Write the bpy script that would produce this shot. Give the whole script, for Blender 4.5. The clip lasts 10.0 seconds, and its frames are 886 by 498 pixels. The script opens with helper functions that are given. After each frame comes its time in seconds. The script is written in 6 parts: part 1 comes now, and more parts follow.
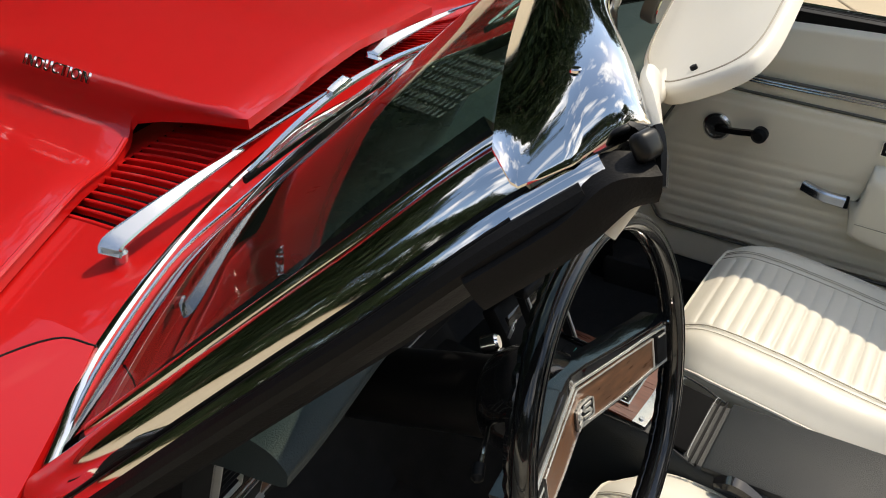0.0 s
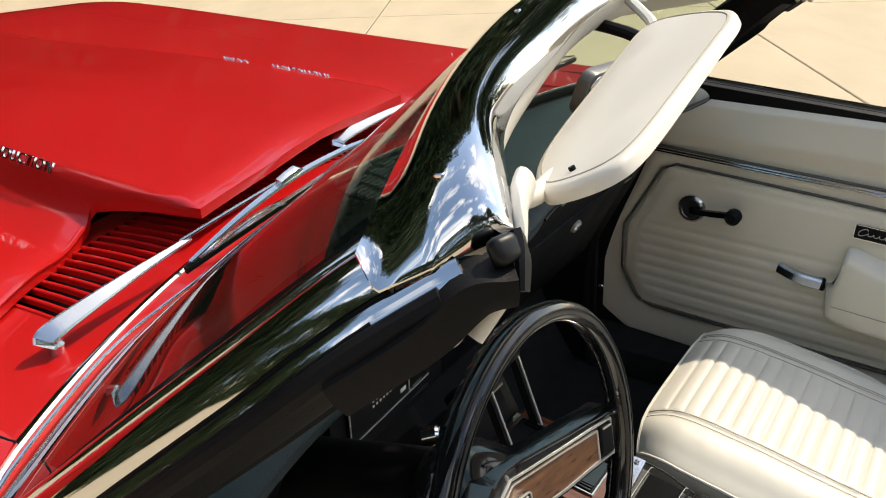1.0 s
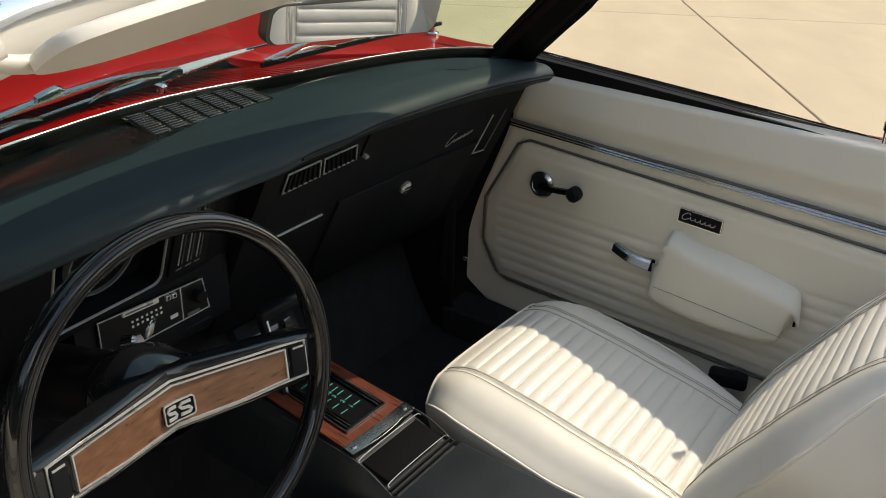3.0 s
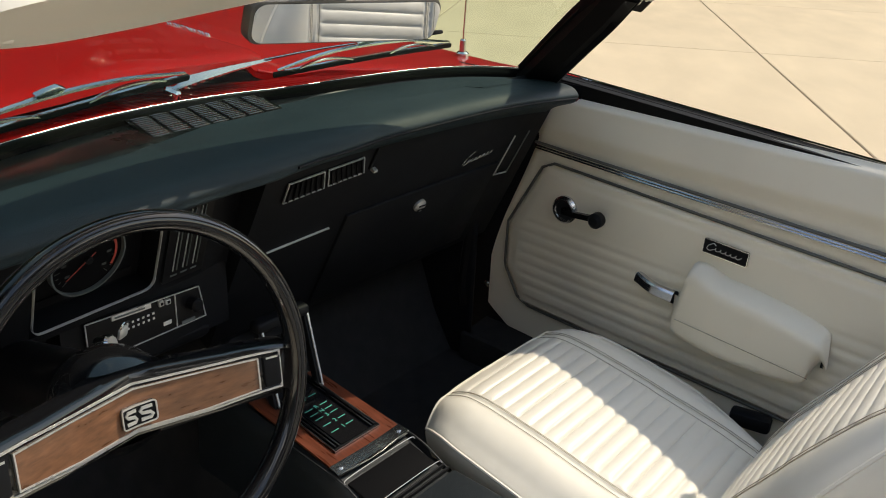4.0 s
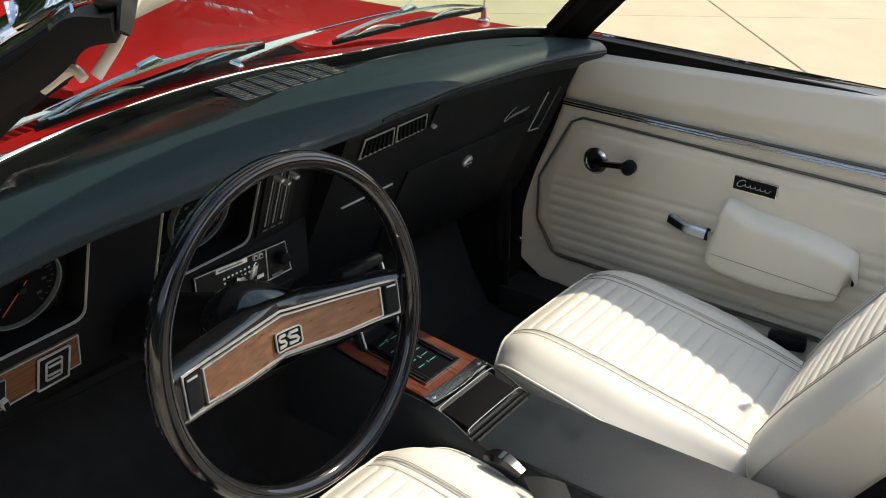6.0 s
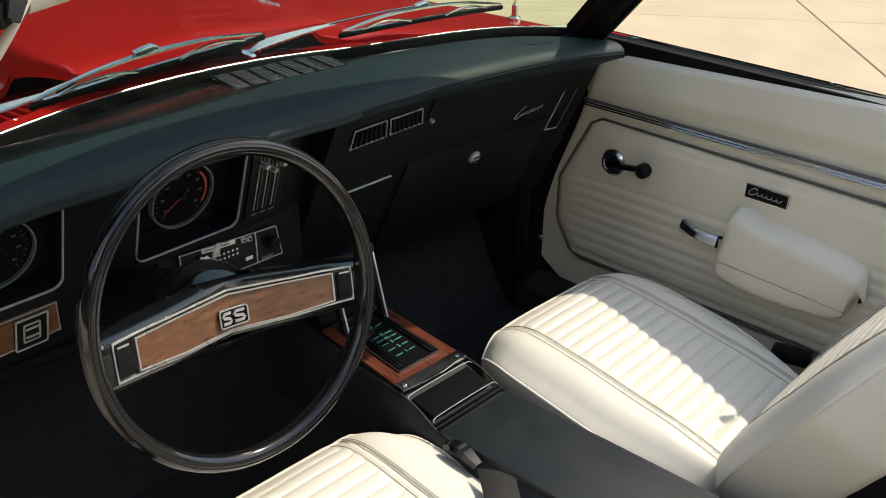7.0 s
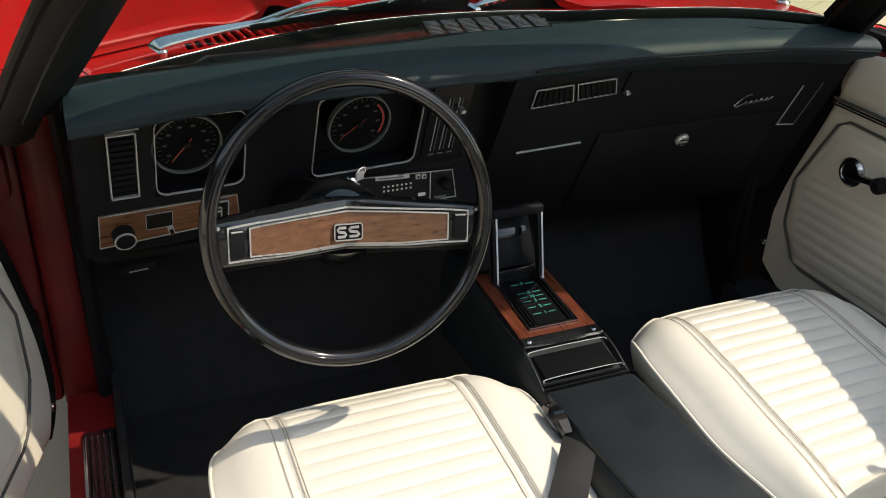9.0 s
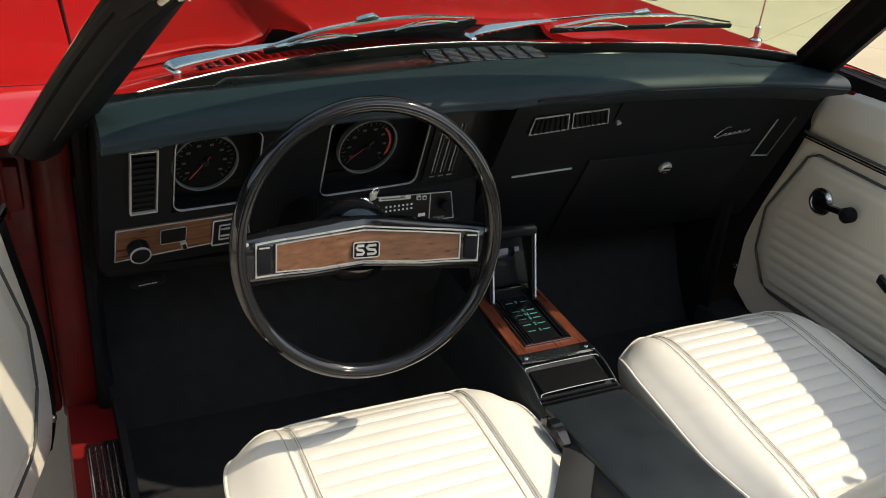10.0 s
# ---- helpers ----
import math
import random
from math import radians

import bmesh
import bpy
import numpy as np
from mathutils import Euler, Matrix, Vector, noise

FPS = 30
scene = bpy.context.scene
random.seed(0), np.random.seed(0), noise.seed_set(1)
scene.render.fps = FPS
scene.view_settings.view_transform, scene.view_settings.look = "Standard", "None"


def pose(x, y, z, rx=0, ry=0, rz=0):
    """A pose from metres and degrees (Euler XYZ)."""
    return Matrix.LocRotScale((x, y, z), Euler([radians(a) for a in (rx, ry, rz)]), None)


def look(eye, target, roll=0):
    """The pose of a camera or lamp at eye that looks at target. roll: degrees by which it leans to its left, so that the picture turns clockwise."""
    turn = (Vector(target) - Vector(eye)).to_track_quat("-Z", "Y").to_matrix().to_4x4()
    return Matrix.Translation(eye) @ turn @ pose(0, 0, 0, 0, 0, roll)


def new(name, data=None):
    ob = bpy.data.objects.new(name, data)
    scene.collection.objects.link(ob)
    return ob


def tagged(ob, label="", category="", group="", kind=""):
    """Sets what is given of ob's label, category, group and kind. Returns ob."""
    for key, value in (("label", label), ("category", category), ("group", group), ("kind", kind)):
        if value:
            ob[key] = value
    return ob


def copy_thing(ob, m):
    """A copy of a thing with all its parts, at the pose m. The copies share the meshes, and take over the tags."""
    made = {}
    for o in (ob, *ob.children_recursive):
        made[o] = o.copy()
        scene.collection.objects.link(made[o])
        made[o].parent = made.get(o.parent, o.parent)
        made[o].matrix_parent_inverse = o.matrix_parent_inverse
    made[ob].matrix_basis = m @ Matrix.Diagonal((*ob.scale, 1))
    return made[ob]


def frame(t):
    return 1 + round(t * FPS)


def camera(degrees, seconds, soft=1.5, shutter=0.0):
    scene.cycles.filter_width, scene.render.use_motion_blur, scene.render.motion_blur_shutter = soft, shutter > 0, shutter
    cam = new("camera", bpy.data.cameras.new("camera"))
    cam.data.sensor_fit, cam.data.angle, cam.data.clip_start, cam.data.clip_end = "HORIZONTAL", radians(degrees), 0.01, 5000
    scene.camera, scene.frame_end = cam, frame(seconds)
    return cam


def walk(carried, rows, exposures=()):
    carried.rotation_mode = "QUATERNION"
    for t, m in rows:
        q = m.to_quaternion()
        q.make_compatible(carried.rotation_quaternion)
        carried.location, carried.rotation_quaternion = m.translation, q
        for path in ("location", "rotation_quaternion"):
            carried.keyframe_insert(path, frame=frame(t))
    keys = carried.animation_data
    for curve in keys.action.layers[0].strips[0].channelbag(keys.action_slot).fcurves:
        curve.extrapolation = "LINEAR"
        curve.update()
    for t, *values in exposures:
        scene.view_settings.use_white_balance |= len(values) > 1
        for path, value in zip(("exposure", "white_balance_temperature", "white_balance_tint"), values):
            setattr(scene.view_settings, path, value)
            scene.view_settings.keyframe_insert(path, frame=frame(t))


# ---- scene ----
cam = camera(56.2, 10.0, soft=1.0)
PATH = [
    (0, (-0.984, -0.252, 1.358), (0.454, 0.712, 0.356), -2.0),
    (0.3, (-0.982, -0.255, 1.342), (0.374, 0.767, 0.288), -2.0),
    (0.5, (-0.973, -0.265, 1.344), (0.394, 0.788, 0.334), -2.0),
    (1, (-0.933, -0.313, 1.367), (0.563, 0.715, 0.529), -2.5),
    (1.5, (-0.901, -0.37, 1.359), (0.608, 0.656, 0.54), -2.4),
    (2, (-0.869, -0.507, 1.342), (0.567, 0.578, 0.471), -1.2),
    (2.5, (-0.858, -0.629, 1.324), (0.588, 0.435, 0.442), 1.0),
    (2.7, (-0.84, -0.634, 1.319), (0.632, 0.405, 0.452), 1.4),
    (3.8, (-0.733, -0.659, 1.297), (0.75, 0.435, 0.52), 3.1),
    (4, (-0.732, -0.679, 1.283), (0.704, 0.472, 0.498), 2.8),
    (4.5, (-0.755, -0.701, 1.282), (0.573, 0.569, 0.493), 0.7),
    (5, (-0.8, -0.673, 1.285), (0.527, 0.606, 0.508), -0.7),
    (5.5, (-0.89, -0.636, 1.263), (0.533, 0.514, 0.456), -0.2),
    (5.7, (-0.918, -0.629, 1.256), (0.544, 0.466, 0.441), -0.1),
    (6.8, (-0.872, -0.73, 1.269), (0.532, 0.435, 0.449), -0.5),
    (7, (-0.831, -0.776, 1.264), (0.499, 0.47, 0.44), 0.4),
    (7.5, (-0.738, -0.875, 1.259), (0.417, 0.533, 0.432), 2.4),
    (8, (-0.703, -0.92, 1.262), (0.303, 0.592, 0.424), 2.3),
    (8.5, (-0.675, -0.943, 1.261), (0.149, 0.661, 0.395), 1.8),
    (9, (-0.655, -0.957, 1.256), (0.069, 0.68, 0.363), 2.2),
    (9.5, (-0.684, -0.96, 1.262), (0.063, 0.677, 0.39), 3.5),
    (10, (-0.75, -0.972, 1.275), (0.08, 0.64, 0.432), 4.6),
]
EXPOSURES = [(0.0, 0.0, 7500, 10), (0.5, 0.5, 7500, 10), (1.0, 0.15, 7500, 10), (1.5, -0.35, 7600, 10), (2.0, -0.15, 7600, 10), (2.5, -0.10, 7500, 10), (4.5, 0.12, 7400, 10), (5.5, 0.32, 7200, 10), (7.0, 0.12, 7300, 10), (7.5, 0.16, 7300, 10), (9.0, 0.13, 7300, 10), (10.0, 0.14, 7300, 10)]
walk(cam, [(t, look(eye, target, roll)) for t, eye, target, roll in PATH], EXPOSURES)

# ---- world, sun ----
SUN_TO = Vector((0.38, -0.128, 0.4705)).normalized()
world = bpy.data.worlds.new("sky")
scene.world = world
world.use_nodes = True
wn, wl = world.node_tree.nodes, world.node_tree.links
wn.clear()
sky = wn.new("ShaderNodeTexSky")
sky.sky_type, sky.sun_disc = "NISHITA", False
sky.sun_elevation = math.asin(SUN_TO.z)
sky.sun_rotation = math.atan2(SUN_TO.x, SUN_TO.y)
sky.air_density, sky.dust_density = 1.2, 0.6
wco = wn.new("ShaderNodeTexCoord")
wnoise = wn.new("ShaderNodeTexNoise")
wnoise.inputs["Scale"].default_value, wnoise.inputs["Detail"].default_value = 2.8, 7
wnoise.inputs["Roughness"].default_value = 0.58
wramp = wn.new("ShaderNodeValToRGB")
wramp.color_ramp.elements[0].position, wramp.color_ramp.elements[1].position = 0.49, 0.68
wmix = wn.new("ShaderNodeMixRGB")
wmix.inputs[2].default_value = (8.5, 8.6, 8.8, 1)
wbg = wn.new("ShaderNodeBackground")
wbg.inputs["Strength"].default_value = 0.235
wout = wn.new("ShaderNodeOutputWorld")
wl.new(wco.outputs["Generated"], wnoise.inputs["Vector"])
wl.new(wnoise.outputs["Fac"], wramp.inputs["Fac"])
wl.new(wramp.outputs["Color"], wmix.inputs[0])
wl.new(sky.outputs["Color"], wmix.inputs[1])
wl.new(wmix.outputs["Color"], wbg.inputs["Color"])
wl.new(wbg.outputs["Background"], wout.inputs["Surface"])
sun = new("sun", bpy.data.lights.new("sun", "SUN"))
sun.data.energy, sun.data.angle, sun.data.color = 3.5, radians(0.5), (1.0, 0.94, 0.83)
sun.matrix_world = look((0, 0, 0), -SUN_TO)



# ---- materials ----
def mat(name, color, rough=0.5, metal=0.0, coat=0.0, vary=0.12, vscale=9.0, grain=0.0, gscale=400.0, fine=0.0, spec=0.5,
        rvary=0.08, streak=None, contrast=0.0):
    """A surface with variation at two scales: broad stains and fine grain with a bump."""
    m = bpy.data.materials.new(name)
    m.use_nodes = True
    n, l = m.node_tree.nodes, m.node_tree.links
    p = n["Principled BSDF"]
    co = n.new("ShaderNodeTexCoord")
    mp = n.new("ShaderNodeMapping")
    l.new(co.outputs["Object"], mp.inputs["Vector"])
    if streak:
        mp.inputs["Scale"].default_value = streak
    a = n.new("ShaderNodeTexNoise")
    a.inputs["Scale"].default_value, a.inputs["Detail"].default_value = vscale, 6
    l.new(mp.outputs["Vector"], a.inputs["Vector"])
    b = n.new("ShaderNodeTexNoise")
    b.inputs["Scale"].default_value, b.inputs["Detail"].default_value = gscale, 3
    l.new(mp.outputs["Vector"], b.inputs["Vector"])
    add = n.new("ShaderNodeMath")
    add.operation = "MULTIPLY_ADD"
    add.inputs[1].default_value = fine
    l.new(b.outputs["Fac"], add.inputs[0])
    l.new(a.outputs["Fac"], add.inputs[2])
    mix = n.new("ShaderNodeMixRGB")
    mix.inputs[1].default_value = (*[c * (1 - vary) for c in color], 1)
    mix.inputs[2].default_value = (*[min(1, c * (1 + vary)) for c in color], 1)
    if contrast:
        cr = n.new("ShaderNodeMapRange")
        mid = 0.5 + 0.5 * fine
        cr.inputs["From Min"].default_value, cr.inputs["From Max"].default_value = mid - 0.5 / contrast, mid + 0.5 / contrast
        l.new(add.outputs[0], cr.inputs["Value"])
        l.new(cr.outputs[0], mix.inputs[0])
    else:
        l.new(add.outputs[0], mix.inputs[0])
    l.new(mix.outputs[0], p.inputs["Base Color"])
    rr = n.new("ShaderNodeMapRange")
    rr.inputs["To Min"].default_value, rr.inputs["To Max"].default_value = max(0.01, rough - rvary), min(1, rough + rvary)
    rr.inputs["From Min"].default_value, rr.inputs["From Max"].default_value = 0.3, 0.7
    l.new(a.outputs["Fac"], rr.inputs["Value"])
    l.new(rr.outputs[0], p.inputs["Roughness"])
    p.inputs["Metallic"].default_value, p.inputs["Coat Weight"].default_value = metal, coat
    p.inputs["Coat Roughness"].default_value = 0.03
    p.inputs["Specular IOR Level"].default_value = spec
    if grain:
        bump = n.new("ShaderNodeBump")
        bump.inputs["Strength"].default_value, bump.inputs["Distance"].default_value = grain, 0.0015
        l.new(b.outputs["Fac"], bump.inputs["Height"])
        l.new(bump.outputs["Normal"], p.inputs["Normal"])
    return m


RED = mat("red_paint", (0.52, 0.006, 0.006), 0.40, coat=0.75, spec=0.25, vary=0.05, vscale=3, rvary=0.03)
# body red darkened for the door jambs: their shade is put into the colour
RED_SHADE = mat("shaded_red_paint", (0.19, 0.007, 0.007), 0.5, coat=0.15, vary=0.45, vscale=16)
CHROME = mat("chrome", (0.66, 0.67, 0.685), 0.045, metal=1.0, vary=0.03, grain=0.03, gscale=9, rvary=0.02)
STEEL = mat("stainless", (0.62, 0.63, 0.645), 0.20, metal=1.0, vary=0.06, rvary=0.06, grain=0.05, gscale=300)
WHITE = mat("white_vinyl", (0.75, 0.71, 0.62), 0.42, vary=0.05, vscale=7, grain=0.10, gscale=900)
DOORV = mat("door_vinyl", (0.86, 0.805, 0.68), 0.46, vary=0.05, vscale=7, grain=0.25, gscale=900)
SEAM = mat("stitching", (0.36, 0.32, 0.25), 0.7, vary=0.2)
PIPING = mat("dark_piping", (0.10, 0.10, 0.09), 0.5)
DASH = mat("dash_vinyl", (0.0145, 0.0265, 0.0320), 0.52, vary=0.25, vscale=6, grain=0.4, gscale=700, spec=0.24)
BLACK = mat("black_plastic", (0.0095, 0.0100, 0.0115), 0.5, vary=0.2, grain=0.1, spec=0.10)
DIAL = mat("dial_face", (0.006, 0.006, 0.0066), 0.7, vary=0.2, spec=0.04)
PANEL = mat("panel_enamel", (0.0065, 0.0065, 0.0072), 0.36, vary=0.2, spec=0.22)
LOUVRE = mat("louvre_plastic", (0.02, 0.02, 0.02), 0.12, vary=0.2, coat=1.0, rvary=0.04)
GLOSS = mat("gloss_black", (0.008, 0.008, 0.009), 0.13, vary=0.2, coat=0.7, rvary=0.03, spec=0.3)
RUBBER = mat("black_rubber", (0.009, 0.0085, 0.0085), 0.55, vary=0.3, vscale=14, grain=0.2, gscale=500, spec=0.15)
SOFT = mat("smooth_rubber", (0.010, 0.0098, 0.010), 0.45, vary=0.2, vscale=10, spec=0.3)
CARPET = mat("black_carpet", (0.030, 0.030, 0.031), 0.95, vary=0.4, vscale=30, grain=1.0, gscale=900, spec=0.1)
CONSOLE = mat("console_plastic", (0.012, 0.016, 0.019), 0.45, vary=0.2, vscale=12, grain=0.5, gscale=800, spec=0.42)
WOOD = mat("wood_grain", (0.165, 0.074, 0.036), 0.34, coat=0.4, vary=0.45, vscale=22, fine=0.12, gscale=90, streak=(0.10, 9, 9), contrast=1.9)
WOODR = mat("red_wood_grain", (0.125, 0.032, 0.015), 0.32, coat=0.4, vary=0.5, vscale=18, fine=0.12, gscale=90, streak=(9, 0.15, 9), contrast=1.9)
SATIN = mat("satin_trim", (0.50, 0.51, 0.50), 0.30, metal=0.2, vary=0.08)
SILVER = mat("silver_paint", (0.62, 0.62, 0.60), 0.3, metal=0.6)
WHITEP = mat("white_marking", (0.75, 0.75, 0.72), 0.5)
GREYP = mat("grey_marking", (0.11, 0.125, 0.125), 0.5)
DIMP = mat("dim_marking", (0.035, 0.040, 0.040), 0.6)
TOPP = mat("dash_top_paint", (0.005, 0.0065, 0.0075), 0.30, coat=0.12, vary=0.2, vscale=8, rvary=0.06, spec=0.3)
GREENP = mat("green_marking", (0.06, 0.42, 0.32), 0.5)
REDP = mat("red_marking", (0.40, 0.045, 0.03), 0.5)
WEBBING = mat("belt_webbing", (0.030, 0.029, 0.028), 0.7, vary=0.3, vscale=20, grain=0.5, gscale=1200, spec=0.2)
TYRE = mat("tyre_rubber", (0.022, 0.022, 0.022), 0.8, vary=0.2, grain=0.4)
CONCRETE = mat("concrete", (0.54, 0.445, 0.31), 0.9, vary=0.22, vscale=0.8, fine=0.5, grain=0.5, gscale=90, spec=0.2, streak=(1.0, 2.6, 1.0))
JOINT = mat("joint_filler", (0.10, 0.085, 0.07), 0.95, vary=0.3)
BARK = mat("bark", (0.12, 0.085, 0.06), 0.9, vary=0.4, vscale=14, grain=0.8, gscale=40)
LEAF = mat("leaves", (0.024, 0.042, 0.015), 0.6, vary=0.5, vscale=1.3, spec=0.3)
FRAME = mat("grey_frame", (0.12, 0.12, 0.115), 0.35, metal=0.4, vary=0.1)
MIRROR = mat("mirror_glass", (0.90, 0.91, 0.90), 0.01, metal=1.0, vary=0.01, rvary=0.0)


def glass(name, tint):
    m = bpy.data.materials.new(name)
    m.use_nodes = True
    n, l = m.node_tree.nodes, m.node_tree.links
    n.remove(n["Principled BSDF"])
    tr, gl = n.new("ShaderNodeBsdfTransparent"), n.new("ShaderNodeBsdfGlossy")
    tr.inputs["Color"].default_value = (*tint, 1)
    gl.inputs["Roughness"].default_value = 0.02
    lw = n.new("ShaderNodeLayerWeight")
    lw.inputs["Blend"].default_value = 0.5
    po = n.new("ShaderNodeMath")
    po.operation, po.inputs[1].default_value = "POWER", 4.0
    l.new(lw.outputs["Facing"], po.inputs[0])
    fr = n.new("ShaderNodeMath")
    fr.operation, fr.inputs[1].default_value, fr.inputs[2].default_value = "MULTIPLY_ADD", 0.80, 0.05
    l.new(po.outputs[0], fr.inputs[0])
    mx = n.new("ShaderNodeMixShader")
    l.new(fr.outputs[0], mx.inputs[0])
    l.new(tr.outputs[0], mx.inputs[1])
    l.new(gl.outputs[0], mx.inputs[2])
    l.new(mx.outputs[0], n["Material Output"].inputs["Surface"])
    return m


GLASS = glass("tinted_glass", (0.80, 0.93, 0.80))


# ---- mesh helpers ----
def part(name, bm, material, parent=None, label="", smooth=35):
    me = bpy.data.meshes.new(name)
    bmesh.ops.recalc_face_normals(bm, faces=bm.faces)
    bm.to_mesh(me)
    bm.free()
    me.materials.append(material)
    if smooth:
        me.shade_smooth()
        me.set_sharp_from_angle(angle=radians(smooth))
    ob = new(name, me)
    if parent:
        ob.parent = parent
    if label:
        ob["label"] = label
    return ob


def sstep(a, b, x):
    t = min(1.0, max(0.0, (x - a) / (b - a)))
    return t * t * (3 - 2 * t)


def lerp(a, b, t):
    return a + (b - a) * t


def V(*a):
    return Vector(a)


def curve(pts, n):
    """n + 1 points of a smooth line through the given ones."""
    pts = [Vector(p) for p in pts]
    out = []
    for i in range(n + 1):
        s = i / n * (len(pts) - 1)
        k = min(int(s), len(pts) - 2)
        t = s - k
        p1, p2 = pts[k], pts[k + 1]
        p0 = pts[k - 1] if k else 2 * p1 - p2
        p3 = pts[k + 2] if k + 2 < len(pts) else 2 * p2 - p1
        out.append(0.5 * (2 * p1 + (p2 - p0) * t + (2 * p0 - 5 * p1 + 4 * p2 - p3) * t * t + (3 * p1 - p0 - 3 * p2 + p3) * t ** 3))
    return out


def surf(bm, fn, nu, nv, skip=None, us=None):
    """A sheet of nu x nv faces through fn(u, v)."""
    us = us or [i / nu for i in range(nu + 1)]
    nu = len(us) - 1
    g = [[bm.verts.new(fn(u, j / nv)) for j in range(nv + 1)] for u in us]
    for i in range(nu):
        for j in range(nv):
            if not (skip and skip(i, j)):
                bm.faces.new((g[i][j], g[i + 1][j], g[i + 1][j + 1], g[i][j + 1]))
    return g


def shell(bm, fn, nu, nv, thick, us=None):
    """A sheet with thickness: thick is the vector to its other side."""
    us = us or [i / nu for i in range(nu + 1)]
    nu = len(us) - 1
    a, th = surf(bm, fn, nu, nv, us=us), Vector(thick)
    b = surf(bm, lambda u, v: Vector(fn(u, v)) + th, nu, nv, us=us)
    for i in range(nu):
        bm.faces.new((a[i][0], a[i + 1][0], b[i + 1][0], b[i][0]))
        bm.faces.new((a[i][nv], a[i + 1][nv], b[i + 1][nv], b[i][nv]))
    for j in range(nv):
        bm.faces.new((a[0][j], a[0][j + 1], b[0][j + 1], b[0][j]))
        bm.faces.new((a[nu][j], a[nu][j + 1], b[nu][j + 1], b[nu][j]))


def sweep(bm, pts, prof, up, closed=False, scale=None):
    """prof, points (a, b) across the line pts: a along up x line, b along up. Closed profile, capped ends."""
    pts, n, rings = [Vector(p) for p in pts], len(pts), []
    for i, p in enumerate(pts):
        q, r = (pts[i - 1], pts[(i + 1) % n]) if closed else (pts[max(0, i - 1)], pts[min(n - 1, i + 1)])
        t = (r - q).normalized()
        side = Vector(up).cross(t).normalized()
        top = t.cross(side)
        k = scale(i / (n - 1)) if scale else 1.0
        rings.append([bm.verts.new(p + k * (a * side + b * top)) for a, b in prof])
    m = len(prof)
    for i in range(n if closed else n - 1):
        for j in range(m):
            bm.faces.new((rings[i][j], rings[i][(j + 1) % m], rings[(i + 1) % n][(j + 1) % m], rings[(i + 1) % n][j]))
    if not closed:
        bm.faces.new(rings[0])
        bm.faces.new(rings[-1])


def circle(r, n=10, rb=None):
    return [(r * math.cos(2 * math.pi * k / n), (rb or r) * math.sin(2 * math.pi * k / n)) for k in range(n)]


def tube(bm, pts, r, n=10, closed=False, up=(0.13, 0.21, 0.97)):
    sweep(bm, pts, circle(r, n), up, closed)


def rbox(bm, c, size, r=0.004, m=None, seg=2):
    """A box with rounded edges round c, turned by m."""
    b = bmesh.new()
    bmesh.ops.create_cube(b, size=1)
    bmesh.ops.scale(b, vec=size, verts=b.verts)
    if r:
        bmesh.ops.bevel(b, geom=b.edges[:], offset=min(r, 0.49 * min(size)), segments=seg, affect="EDGES", profile=0.5)
    b.transform(Matrix.Translation(c) @ (m.to_4x4() if m else Matrix()))
    join(bm, b)


def join(bm, b):
    vs = {v: bm.verts.new(v.co) for v in b.verts}
    for f in b.faces:
        bm.faces.new([vs[v] for v in f.verts])
    b.free()


def disc(bm, c, axis, r, depth, n=28, bevel=0.0):
    """A round disc or stub with its back at c, growing along axis."""
    ax = Vector(axis).normalized()
    ux = ax.orthogonal().normalized()
    uy = ax.cross(ux)
    prof = [(0, r), (depth - bevel, r), (depth, r - bevel)] if bevel else [(0, r), (depth, r)]
    rings = [[bm.verts.new(Vector(c) + h * ax + q * (math.cos(6.28319 * k / n) * ux + math.sin(6.28319 * k / n) * uy)) for k in range(n)] for h, q in prof]
    for a, b in zip(rings, rings[1:]):
        for k in range(n):
            bm.faces.new((a[k], a[(k + 1) % n], b[(k + 1) % n], b[k]))
    bm.faces.new(rings[0])
    bm.faces.new(rings[-1])


def ring(bm, c, axis, r, w, h, n=36):
    """A flat ring of radius r, width w and height h along axis."""
    ax = Vector(axis).normalized()
    ux = ax.orthogonal().normalized()
    uy = ax.cross(ux)
    pts = [Vector(c) + r * (math.cos(6.28319 * k / n) * ux + math.sin(6.28319 * k / n) * uy) for k in range(n)]
    sweep(bm, pts, [(-w / 2, 0), (w / 2, 0), (w / 2, h), (-w / 2, h)], ax, closed=True)


def smooth_loop(pts, n=4):
    """A closed outline made round through the given points."""
    out, k = [], len(pts)
    for i in range(k):
        p0, p1, p2, p3 = (Vector((*pts[(i + d) % k], 0)) for d in (-1, 0, 1, 2))
        for j in range(n):
            t = j / n
            q = 0.5 * (2 * p1 + (p2 - p0) * t + (2 * p0 - 5 * p1 + 4 * p2 - p3) * t * t + (3 * p1 - p0 - 3 * p2 + p3) * t ** 3)
            out.append((q.x, q.y))
    return out


